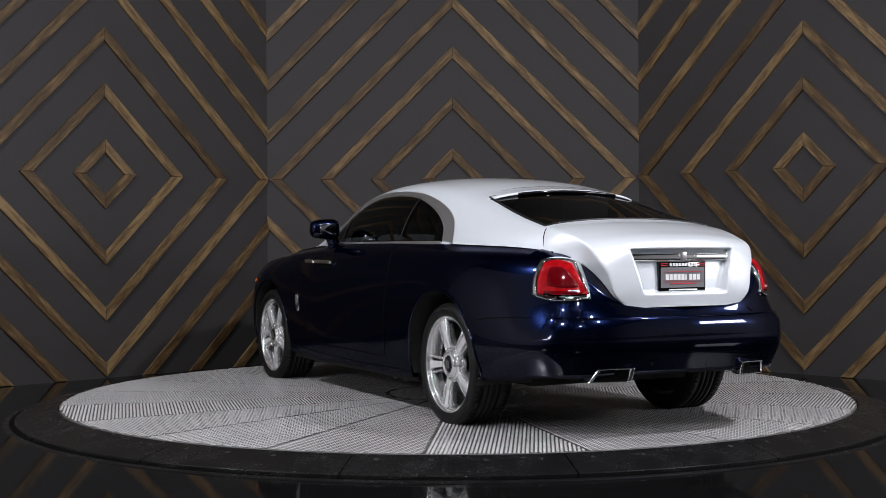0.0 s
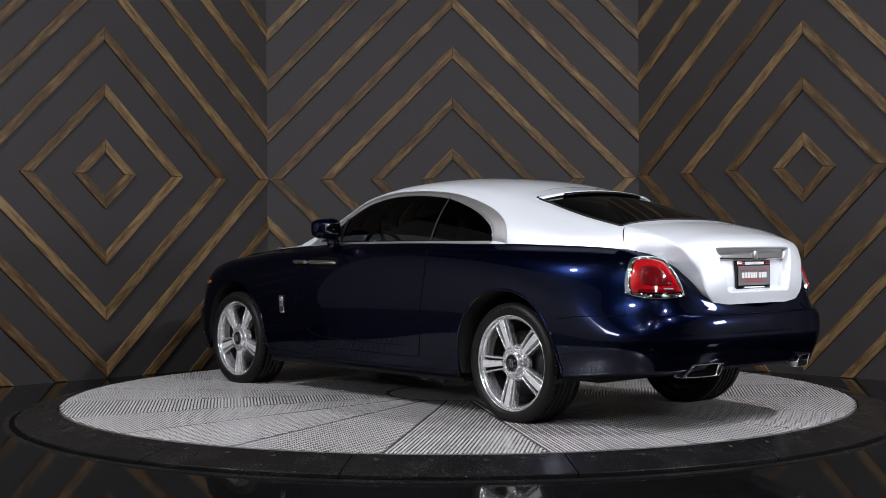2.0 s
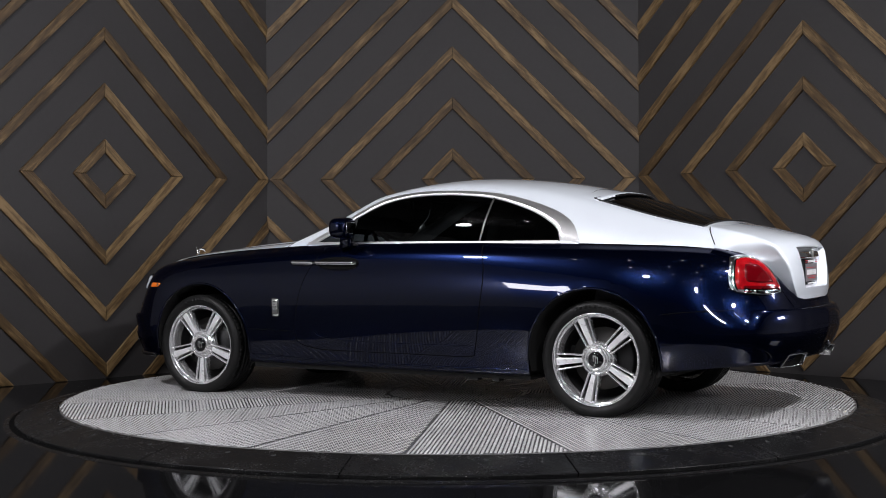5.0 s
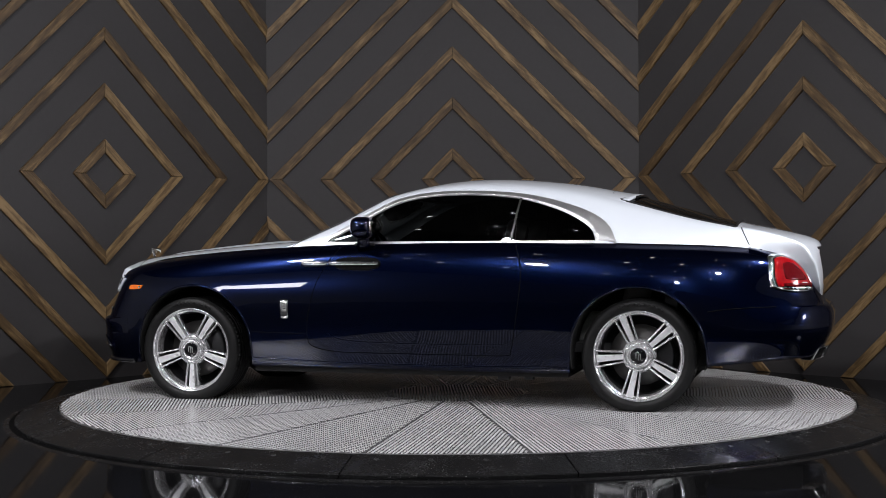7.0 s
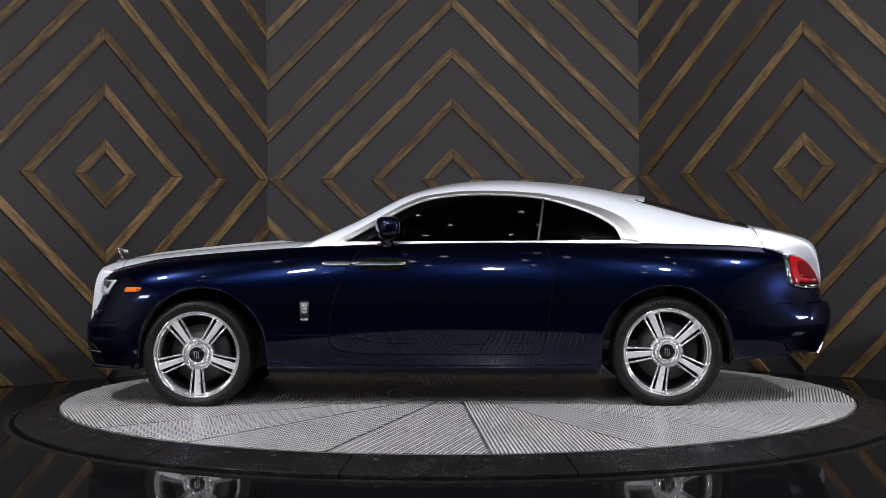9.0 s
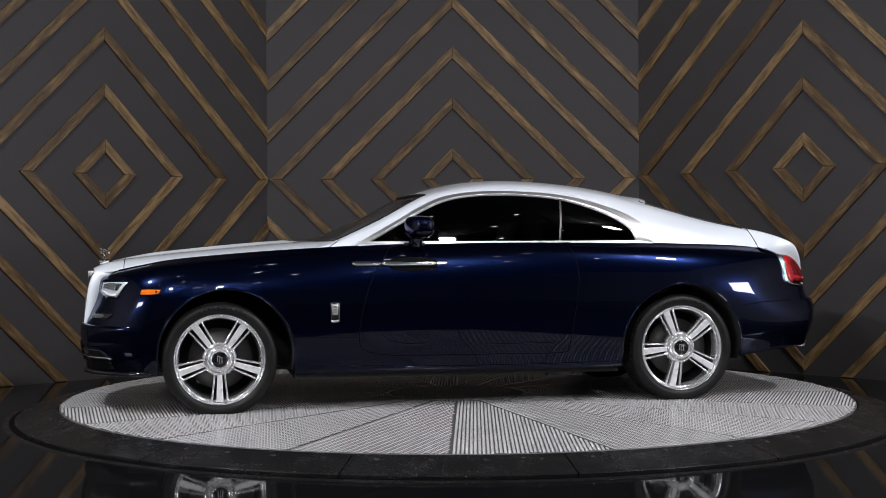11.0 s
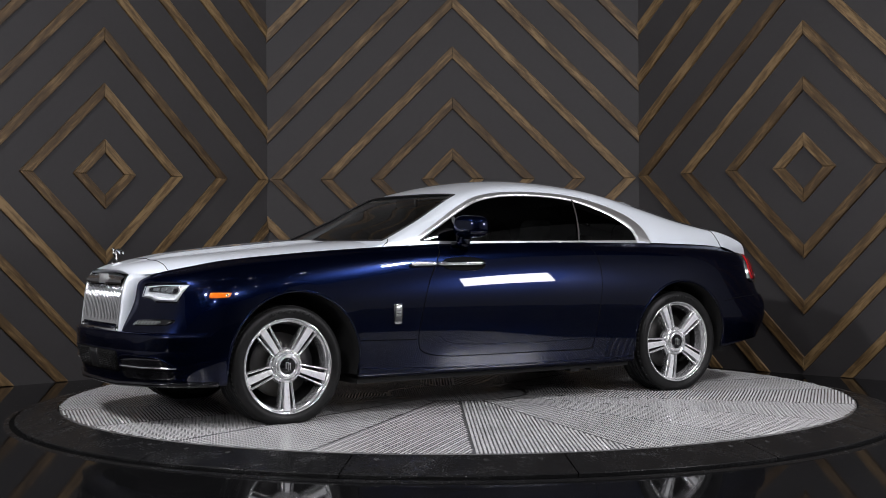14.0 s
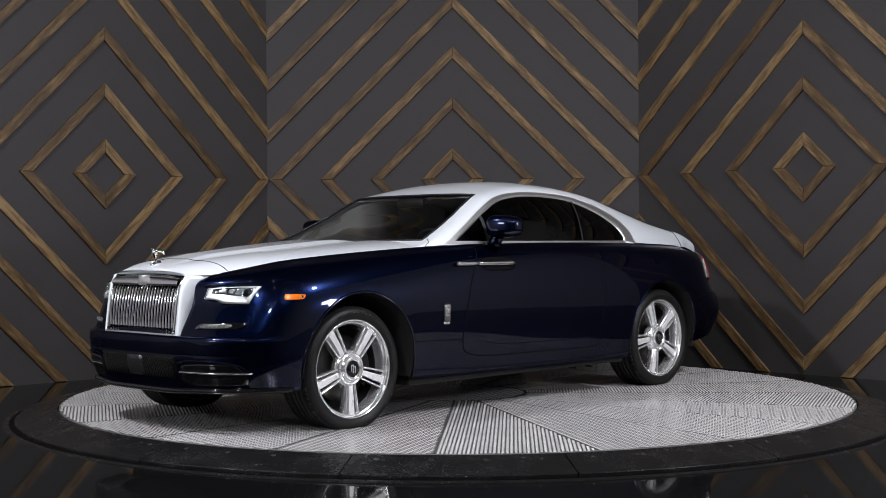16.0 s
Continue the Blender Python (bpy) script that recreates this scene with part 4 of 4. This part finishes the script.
tube(bm, [onto(ROOF_TREE, (1.494 - .05 * (abs(y) / .5) ** 3, y, 3), (0, 0, -1), 0.004) for y in steps(-.36, .36, 24)], 0.009, 8)
part("high_brake_lamp", bm, M_GLOSSBLACK, CAR, "dark high brake lamp")

# ---- mirrors ----
for sgn in (-1, 1):
    bm = bmesh.new()
    bmesh.ops.create_uvsphere(bm, u_segments=32, v_segments=20, radius=1)
    for v in bm.verts:
        x, y, z = (math.copysign(abs(c) ** 0.62, c) for c in v.co)
        v.co = Vector((-.275 + x * (.078 - .012 * y) + .018 * y, sgn * (.958 + y * .112), 1.184 + z * (.072 - .006 * y)))
    outward(bm, (0, sgn, 0))
    bmesh.ops.recalc_face_normals(bm, faces=bm.faces)
    mirror = part("door_mirror", bm, M_BLUE, CAR, "midnight blue door mirror")
    bm = bmesh.new()
    box(bm, -.212, -.195, sgn * .958 - .060, sgn * .958 + .060, 1.144, 1.222)
    part("mirror_glass", bevelled(bm, 0.006), M_CHROME, mirror)
    bm = bmesh.new()
    tube(bm, [(-.292, sgn * .872, 1.058), (-.290, sgn * .880, 1.085), (-.285, sgn * .893, 1.11), (-.280, sgn * .905, 1.14)], [.050, .042, .042, .048], 16)
    part("mirror_stalk", bm, M_BLUE, mirror)
    bm = bmesh.new()
    box(bm, -.36, -.22, sgn * .845 - .015, sgn * .845 + .015, 1.062, 1.082)
    part("mirror_foot", bevelled(bm, 0.005), M_BLACK, mirror)

# ---- front: grille, lamps, bumper ----
def grille_x(z):
    return spline(((.50, -2.432), (.56, -2.428), (.70, -2.412), (.80, -2.398), (.86, -2.380), (.90, -2.356), (.93, -2.325)), z)[0]


for sgn in (-1, 1):
    bm, rows = bmesh.new(), []
    for z in steps(.548, .902, 16):
        f = grille_x(z)
        back = -2.325 + .15 * ((z - .55) / .37) ** 2
        rows.append([(f + .012, sgn * .350, z), (f, sgn * .356, z), (f, sgn * .376, z), (f + .008, sgn * .385, z), (f + .03, sgn * .390, z), (back, sgn * (.402 + .058 * ((z - .55) / .35) ** 2), z), (back, sgn * .350, z)])
    g = sheet(bm, rows, True)
    bm.faces.new(g[0])
    bm.faces.new(g[-1])
    bmesh.ops.recalc_face_normals(bm, faces=bm.faces)
    part("grille_cheek", bm, M_SILVER, CAR, "silver upright of the grille surround")
    bm, rows = bmesh.new(), []
    for z in steps(.570, .893, 14):
        f = grille_x(z)
        rows.append([(f + .03, sgn * .328, z), (f - .004, sgn * .335, z), (f - .006, sgn * .345, z), (f - .002, sgn * .354, z), (f + .03, sgn * .352, z)])
    g = sheet(bm, rows, True)
    bm.faces.new(g[0])
    bm.faces.new(g[-1])
    bmesh.ops.recalc_face_normals(bm, faces=bm.faces)
    part("grille_frame", bm, M_CHROME, CAR, "chrome grille edge")


def grille_top(y):
    return .918 - .022 * (y / .385) ** 2


bm, rows = bmesh.new(), []
for y in steps(-.386, .386, 40):
    z = grille_top(y)
    f = 1 - (abs(y) / .386) ** 12
    rows.append([(grille_x(z) + .002, y, z - .012), (grille_x(z) - .002, y, z), (grille_x(z) + .006, y, z + .010 * f), (-2.300, y, z + .022 * f - .012 * (1 - f)), (-2.290, y, z - .012)])
g = sheet(bm, rows, True)
bm.faces.new(g[0])
bm.faces.new(g[-1])
bmesh.ops.recalc_face_normals(bm, faces=bm.faces)
part("grille_brow", bm, M_SILVER, CAR)
bm, rows = bmesh.new(), []
for y in steps(-.340, .340, 40):
    top = grille_top(y) - .013
    rows.append([(grille_x(z) - .006 - .014 * math.sin(math.pi * k / 6), y, z) for k in range(7) for z in (.838 + (top - .838) * k / 6,)] + [(grille_x(.84) + .04, y, .836)])
sheet(bm, rows)
outward(bm, (-1, 0, 0))
part("grille_header", bm, M_HEADER, CAR, "polished chrome panel over the vanes")
bm = bmesh.new()
box(bm, -2.422, -2.37, -.020, .020, .842, .900)
part("front_badge", bevelled(bm, .004), M_SATIN, CAR, "plain metal badge plate")
bm = bmesh.new()
box(bm, -2.440, -2.395, -.352, .352, .552, .572)
part("grille_foot", bevelled(bm, .005), M_CHROME, CAR)
bm = bmesh.new()
box(bm, -2.36, -2.33, -.352, .352, .555, .90)
part("grille_backing", bm, M_EDGE, CAR, smooth=False)
vane = None
for i in range(23):
    y = -.319 + .638 * i / 22
    if vane is None:
        bm = bmesh.new()
        tube(bm, [(grille_x(z) + .008 - .010 * (1 - ((z - .705) / .14) ** 2), 0, z) for z in steps(.568, .842, 8)], .0080, 12, flat=0.78)
        vane = part("vane", bm, M_VANE, CAR)
        vane.location.y = y
    else:
        ob = new("vane", vane.data)
        ob.parent = CAR
        ob.location.y = y

for sgn in (-1, 1):
    bed_up = [(.502, .826), (.56, .832), (.66, .837), (.764, .838)]
    bed_low = [(.486, .765), (.562, .759), (.596, .743), (.740, .740)]
    part("lamp_recess", strip(BODY_TREE, FRONT, ALONG_Y, [(y, z + .007) for y, z in bed_up], [(y, z - .007) for y, z in bed_low], 0.002, 0.01, sgn), M_GLOSSBLACK, CAR)
    lamp_bed = part("headlamp_bed", strip(BODY_TREE, FRONT, ALONG_Y, bed_up, bed_low, 0.006, 0.02, sgn), M_LAMPBED, CAR, "silvery headlamp reflector")
    for name, mat, lift, up, low in (
            ("lamp_shade", M_GLOSSBLACK, .009, [(.530, .822), (.60, .829), (.672, .830)], [(.524, .797), (.60, .793), (.655, .786)]),
            ("reflector_facet", M_FACET, .011, [(.565, .818), (.59, .820), (.610, .820)], [(.560, .802), (.59, .800), (.606, .798)]),
            ("reflector_facet", M_FACET, .011, [(.622, .820), (.64, .822), (.658, .822)], [(.618, .799), (.64, .797), (.648, .794)]),
            ("reflector_facet", M_FACET, .010, [(.664, .826), (.68, .828), (.700, .828)], [(.652, .788), (.68, .784), (.700, .782)]),
            ("light_guide", M_DRL, .012, [(.500, .786), (.560, .778), (.605, .768), (.650, .760), (.744, .760)], [(.492, .771), (.565, .765), (.600, .751), (.65, .747), (.738, .746)]),
            ("light_guide", M_DRL, .012, [(.508, .822), (.60, .831), (.70, .834), (.760, .834)], [(.508, .818), (.60, .828), (.70, .831), (.759, .831)]),
            ("light_guide", M_DRL, .012, [(.753, .834), (.761, .834)], [(.732, .746), (.740, .746)])):
        part(name, strip(BODY_TREE, FRONT, ALONG_Y, up, low, lift, 0.006, sgn, 4, 3), mat, lamp_bed)
    for name, mat, lift, shape in (
            ("projector_ring", M_CHROME, .012, [(.694, .776), (.740, .776), (.744, .828), (.698, .828)]),
            ("projector", M_GLOSSBLACK, .015, [(.703, .785), (.731, .785), (.735, .820), (.707, .820)])):
        part(name, decal(BODY_TREE, FRONT, ALONG_Y, shape, lift, 0.008, .8, 8, sgn), mat, lamp_bed)
    cover = part("headlamp_lens", strip(BODY_TREE, FRONT, ALONG_Y, bed_up, bed_low, 0.018, 0.004, sgn), M_COVER, CAR, "clear headlamp cover")
    cover.visible_shadow = False
    # rolled edge over the lamp and down beside the grille
    bm = bmesh.new()
    tube(bm, [onto(BODY_TREE, (-4, sgn * y, z), (1, 0, 0), .002) for y, z in along(((.474, .835), (.505, .848), (.60, .854), (.748, .851)), 6)], .006, 8)
    part("lamp_brow", bm, M_BLUE, CAR)
    part("fog_slot", decal(BODY_TREE, FRONT, ALONG_Y, [(.465, .597), (.755, .606), (.785, .642), (.505, .634)], 0.003, 0.01, 0.4, 10, sgn), M_GLOSSBLACK, CAR)
    part("daytime_lamp", decal(BODY_TREE, FRONT, ALONG_Y, [(.498, .603), (.690, .607), (.700, .630), (.518, .627)], 0.006, 0.006, 0.5, 10, sgn), M_SLOTLAMP, CAR, "smoked daytime lamp strip")
    for k in range(7):
        y = .520 + k * .026
        part("lamp_rib", decal(BODY_TREE, FRONT, ALONG_Y, [(y, .608), (y + .006, .608), (y + .010, .626), (y + .004, .626)], 0.0085, 0.004, 0.3, 3, sgn), M_FACET, CAR)
    # lower side slot with a chrome blade
    part("bumper_slot", decal(BODY_TREE, FRONT, ALONG_Y, [(.395, .280), (.785, .284), (.760, .418), (.400, .405)], 0.003, 0.01, 0.35, 12, sgn), M_GLOSSBLACK, CAR)
    bm = bmesh.new()
    tube(bm, [onto(BODY_TREE, (-4, sgn * y, .362), (1, 0, 0), .010) for y in steps(.400, .800, 16)], .006, 8)
    part("chrome_blade", bm, M_CHROME, CAR)
    bm = bmesh.new()
    tube(bm, [onto(BODY_TREE, (-4, sgn * y, z), (1, 0, 0), .003) for y, z in along(((.385, .405), (.45, .424), (.6, .426), (.735, .413), (.79, .372)), 6)], .005, 6)
    part("slot_edge", bm, M_BLUE, CAR)
part("lower_grille", decal(BODY_TREE, FRONT, ALONG_Y, [(-.375, .320), (.375, .320), (.375, .445), (-.375, .445)], 0.003, 0.01, 0.08, 14), M_EDGE, CAR, "black mesh lower grille")
bm = bmesh.new()
for k in range(-30, 31):
    for way in (1, -1):
        pts = []
        for j in range(5):
            z = .325 + .115 * j / 4
            y = k * .022 + way * (z - .38) * 0.9
            if abs(y) < .37:
                pts.append(onto(BODY_TREE, (-4, y, z), (1, 0, 0), .0055))
        if len(pts) > 1:
            tube(bm, pts, .002, 4)
part("grille_mesh", bm, M_MESH, CAR)
part("sensor_panel", decal(BODY_TREE, FRONT, ALONG_Y, [(-.075, .325), (.075, .325), (.075, .44), (-.075, .44)], 0.009, 0.008, 0.1, 4), M_BLACK, CAR)
# bumper: its upper edge stands proud under the grille and runs out towards the wheel arch
edge = [p for p in along(BUMPER, 10) if p[0] < -2.03]
bm, rows = bmesh.new(), []
for x, y, z in [(x, -y, z) for x, y, z in reversed(edge)] + edge[1:]:
    n = Vector((x + 1.5, y, 0)).normalized()
    f = smooth_step((-2.05 - x) / .22)
    high, mid, low = (onto(BODY_TREE, (x + n.x * 2, y + n.y * 2, h), (-n.x, -n.y, 0), .001) for h in (.562, .545, .455))
    rows.append([high, high + n * .020 * f - Vector((0, 0, .004)), mid + n * .027 * f, mid + n * .027 * f - Vector((0, 0, .012)), (mid + low) * .5 + n * .016 * f, low])
sheet(bm, rows)
outward(bm, (-1, 0, 0))
part("front_bumper", bm, M_BLUE, CAR, "midnight blue front bumper edge")
chin = [p for p in along(BOTTOM, 8) if p[0] < -1.97]
bm = bmesh.new()
tube(bm, [(x - .012, -y, z + .008) for x, y, z in reversed(chin)] + [(x - .012, y, z + .008) for x, y, z in chin[1:]], .016, 8)
part("chin_spoiler", bm, M_GLOSSBLACK, CAR, "black front lip")

# bonnet mascot: a plain small winged figure on a foot
bm = bmesh.new()
tube(bm, [(-2.345, 0, .958), (-2.285, 0, .970)], .014, 10)
tube(bm, [(-2.315, 0, .965), (-2.312, 0, .985), (-2.318, 0, 1.005), (-2.328, 0, 1.030), (-2.332, 0, 1.045)], [.013, .008, .011, .013, .006], 10)
bmesh.ops.create_icosphere(bm, subdivisions=2, radius=.009, matrix=Matrix.Translation((-2.335, 0, 1.051)))
for s in (1, -1):
    tube(bm, [(-2.328, s * .004, 1.034), (-2.308, s * .022, 1.045), (-2.286, s * .034, 1.036), (-2.280, s * .036, 1.018)], [.008, .010, .009, .003], 8, flat=0.5)
part("bonnet_mascot", bm, M_CHROME, CAR, "small chrome winged mascot")
bm = bmesh.new()
tube(bm, [onto(BONNET_TREE, (-2.165, y, 3), (0, 0, -1), 0.0005) for y in steps(-.50, .50, 40)], .0025, 6)
part("shut_line", bm, M_EDGE, CAR)

# ---- tail: lamps, plate, bumper, exhausts ----
REARWAY, SIDEWARD = (-1, -1, 0), (-1, 1, 0)
for sgn in (-1, 1):
    lamp_shape = [(-1.440, .769), (-1.134, .778), (-1.166, .968), (-1.323, .966)]
    part("tail_lamp_frame", decal(BODY_TREE, REARWAY, SIDEWARD, [(-1.468, .746), (-1.098, .757), (-1.136, .992), (-1.345, .988)], 0.009, 0.03, 0.55, 14, sgn), M_CHROME, CAR, "chrome tail lamp frame")
    part("tail_lamp_bed", decal(BODY_TREE, REARWAY, SIDEWARD, grown(lamp_shape, .007, .006), 0.012, 0.02, 0.52, 12, sgn), M_GLOSSBLACK, CAR)
    part("tail_lamp", decal(BODY_TREE, REARWAY, SIDEWARD, lamp_shape, 0.019, 0.02, 0.52, 12, sgn), M_RED, CAR, "red tail lamp lens")
    part("lamp_core", decal(BODY_TREE, REARWAY, SIDEWARD, [(-1.388, .825), (-1.200, .830), (-1.210, .936), (-1.292, .934)], 0.0205, 0.01, 0.45, 10, sgn), M_DEEPRED, CAR)
    part("lamp_band", decal(BODY_TREE, REARWAY, SIDEWARD, [(-1.405, .792), (-1.185, .798), (-1.191, .812), (-1.396, .806)], 0.022, 0.01, 0.3, 8, sgn), M_DEEPRED, CAR)
    part("reversing_lamp", decal(BODY_TREE, REARWAY, SIDEWARD, [(-1.372, .808), (-1.322, .809), (-1.323, .815), (-1.370, .814)], 0.0235, 0.01, 0.2, 4, sgn), M_LAMPGLASS, CAR)
    # bright inner edge of the frame
    ring = []
    for k in range(24):
        u, v = math.cos(2 * math.pi * k / 24), math.sin(2 * math.pi * k / 24)
        q = max(abs(u), abs(v))
        u, v = squircle(u / q, v / q, .54)
        u, v = (u + 1) / 2, (v + 1) / 2
        (s0, z0), (s1, z1), (s2, z2), (s3, z3) = grown(lamp_shape, .014, .012)
        ring.append(((1 - v) * ((1 - u) * s0 + u * s1) + v * ((1 - u) * s3 + u * s2), (1 - v) * ((1 - u) * z0 + u * z1) + v * ((1 - u) * z3 + u * z2)))
    side = Vector(SIDEWARD).normalized()
    bm = bmesh.new()
    line = [onto(BODY_TREE, side * q[0] + Vector((4, 4, q[1])), (-1, -1, 0), 0.011) for q in ring]
    tube(bm, [(p.x, p.y * sgn, p.z) for p in line], .005, 6, close=True)
    part("frame_edge", bm, M_CHROME, CAR)

# painted gutter between the boot lid's edge and the rear wings
for sgn in (-1, 1):
    bm, rows = bmesh.new(), []
    for e in along(BOOT_E, 8):
        e = Vector(e) + Vector((-.001, .003, 0))
        out = onto(BODY_TREE, (e.x + 1, e.y + .088 + 1, e.z - .034), (-1, -1, 0), 0.002)
        bulge = Vector((.55, .65, .5)) * .010
        inner = e + Vector((-.02, -.012, -.004))
        rows.append([(p.x, sgn * p.y, p.z) for p in [inner] + [e + (out - e) * k / 8 + bulge * math.sin(math.pi * k / 8) for k in range(9)]])
    sheet(bm, rows)
    outward(bm, (1, sgn, .5))
    part("boot_gutter", bm, M_BLUE, CAR)

bm, rows = bmesh.new(), []
for y in steps(-.338, .338, 40):
    x = 2.650 - .022 * (y / .34) ** 2
    bow = .004 * (1 - (y / .34) ** 2)
    rows.append([(x - .03, y, .972), (x + .010, y, .972), (x + .016, y, .980), (x + .008, y, 1.010), (x - .010, y, 1.030 + bow), (x - .04, y, 1.030 + bow)])
g = sheet(bm, rows, True)
bm.faces.new(g[0])
bm.faces.new(g[-1])
bmesh.ops.recalc_face_normals(bm, faces=bm.faces)
part("boot_trim", bm, M_CHROME, CAR, "chrome bar over the number plate")
bm = bmesh.new()
box(bm, 2.654, 2.668, -.020, .020, .975, 1.022)
part("rear_badge", bevelled(bm, .003), M_SATIN, CAR)
bm = bmesh.new()
box(bm, 2.627, 2.654, -.160, .160, .800, .966)
plate = part("plate_frame", bevelled(bm, .005), M_GLOSSBLACK, CAR, "black plate frame")
M_PLATE = material("plate_face", (0.15, 0.15, 0.16), 0.4)
bm = bmesh.new()
box(bm, 2.652, 2.657, -.148, .148, .824, .936)
part("number_plate", bm, M_PLATE, plate, "dark grey plate with plain bars for writing", smooth=False)


def plate_bar(name, mat, y0, y1, z0, z1):
    bm = bmesh.new()
    box(bm, 2.656, 2.6595, y0, y1, z0, z1)
    part(name, bm, mat, plate, smooth=False)


for k in range(9):
    plate_bar("writing_bar", M_WHITE, -.118 + k * .0265, -.118 + k * .0265 + (.010 if k == 5 else .021), .866, .898)
for k in range(9):
    plate_bar("writing_bar", M_WHITE, -.090 + k * .0203, -.090 + k * .0203 + .0155, .943, .959)
plate_bar("writing_bar", M_WHITE, -.095, .095, .809, .816)
plate_bar("writing_bar", M_REDPRINT, -.085, .085, .843, .849)
for y0, y1, z0, z1 in ((-.13, .13, .910, .913), (-.13, .13, .857, .859), (-.15, -.105, .944, .948), (-.15, -.105, .954, .958), (.105, .15, .944, .948), (.105, .15, .954, .958)):
    plate_bar("red_line", M_REDPRINT, y0, y1, z0, z1)

# bumper: raised upper edge, exhaust tips
edge = [p for p in along(MIDDLE, 10) if p[0] > 2.38]
bm, rows = bmesh.new(), []
loop = [(x, -y, z) for x, y, z in edge] + [(x, y, z) for x, y, z in reversed(edge[:-1])]
for i, (x, y, z) in enumerate(loop):
    n = Vector((x - 1.7, y, 0)).normalized()
    z = .668
    p = Vector((x, y, z))
    low = onto(BODY_TREE, (x + n.x * 2, y + n.y * 2, .56), (-n.x, -n.y, 0), .002)
    f = min(1, max(0.0, (x - 2.38) / .12))
    top = p + n * (.004 + .040 * f)
    rows.append([p - n * .03 + Vector((0, 0, .002)), top - n * .02 + Vector((0, 0, .004)), top - n * .004 + Vector((0, 0, .001)), top - Vector((0, 0, .006)), (top * .5 + low * .5) + n * .010 * f, low])
sheet(bm, rows)
outward(bm, (1, 0, 0))
part("rear_bumper", bm, M_BLUE, CAR, "midnight blue rear bumper")
for sgn in (-1, 1):
    bm = bmesh.new()
    ring = []
    shape = [(-.370, .392), (-.372, .338), (-.395, .325), (-.575, .322), (-.590, .332), (-.560, .388), (-.545, .396), (-.385, .400)]
    pts = along(shape + shape[:1], 5)[:-1]
    cy, cz = -.475, .360
    rows = []
    for depth, k in ((-.07, 1.0), (-.006, 1.03), (.004, 1.01), (.006, .95), (.004, .87), (-.006, .83), (-.09, .82)):
        rows.append([(2.700 - .32 * (abs(cy + (y - cy) * k) - .37) + depth + .38 * (cz + (z - cz) * k - .36), sgn * abs(cy + (y - cy) * k), cz + (z - cz) * k) for y, z in pts])
    sheet(bm, rows, True)
    bmesh.ops.recalc_face_normals(bm, faces=bm.faces)
    part("exhaust_tip", bm, M_CHROME, CAR, "chrome exhaust finisher")
    # flat black sheet across the tip, painted shade for the hollow pipe
    bm = bmesh.new()
    bm.faces.new([bm.verts.new((x - .004, y, z)) for x, y, z in rows[5]])
    part("exhaust_shade", bm, M_EDGE, CAR)

# ---- cabin ----
bm = bmesh.new()
box(bm, -.80, 1.75, -.72, .72, .36, .42)
box(bm, 1.70, 1.78, -.70, .70, .40, 1.10)
box(bm, 1.74, 2.16, -.55, .55, 1.08, 1.10)
part("cabin_floor", bm, M_DARK_CABIN, CAR, smooth=False)
bm = bmesh.new()
tube(bm, [(-.60, y, .97 - .03 * (y / .75) ** 2) for y in steps(-.74, .74, 20)], .11, 14)
tube(bm, [(-.76, y, 1.02) for y in steps(-.70, .70, 8)], .06, 10)
part("dashboard", bm, M_DARK_CABIN, CAR)
bm = bmesh.new()
c, tilt = Vector((-.30, -.38, 1.0)), Matrix.Rotation(radians(62), 4, "Y")
tube(bm, [c + tilt @ Vector((.19 * math.cos(a), .19 * math.sin(a), 0)) for a in steps(0, 2 * math.pi * 35 / 36, 35)], .014, 8, close=True)
for a in (0.2, math.pi - 0.2, -math.pi / 2):
    tube(bm, [c, c + tilt @ Vector((.18 * math.sin(a), .18 * math.cos(a), 0))], .014, 6)
tube(bm, [c, c + Vector((-.25, 0, -.08))], .03, 8)
part("steering_wheel", bm, M_BLACK, CAR, "black steering wheel")
for x, y, s in ((.25, -.38, 1), (.25, .38, 1), (1.25, -.36, .92), (1.25, .36, .92)):
    bm = bmesh.new()
    for bx in ((x - .28, x + .22, .42, .62), (x + .14, x + .32, .60, 1.08 * s), (x + .23, x + .33, 1.07 * s, 1.24 * s)):
        made = box(bm, bx[0], bx[1], y - (.25 if bx[2] < 1.05 * s else .14), y + (.25 if bx[2] < 1.05 * s else .14), bx[2], bx[3])
        for v in made:
            v.co.x += .22 * max(0, v.co.z - .6)
    part("seat", bevelled(bm, .04, 3), M_LEATHER, CAR, "pale leather seat")
bm = bmesh.new()
box(bm, -.21, -.18, -.13, .13, 1.33, 1.39)
part("rear_view_mirror", bevelled(bm, .01), M_BLACK, CAR)
bm = bmesh.new()
for y in (-.36, .36):
    box(bm, -.17, -.03, y - .22, y + .22, 1.385, 1.397)
part("sun_visor", bm, M_LEATHER, CAR, smooth=False)


# ---- what moves: the turntable and the car on it ----
def motions():
    rows_deck, rows_car = [], []
    for k in range(65):
        t = k * 0.25
        turn = Matrix.Rotation(radians(-62.76 + 6.82 * t + 0.0033 * (t - 8) ** 2), 4, "Z")
        rows_deck.append((t, turn))
        rows_car.append((t, turn @ pose(-0.148, 0.11, 0.0)))
    walk(TURNTABLE, rows_deck)
    walk(CAR, rows_car)


motions()
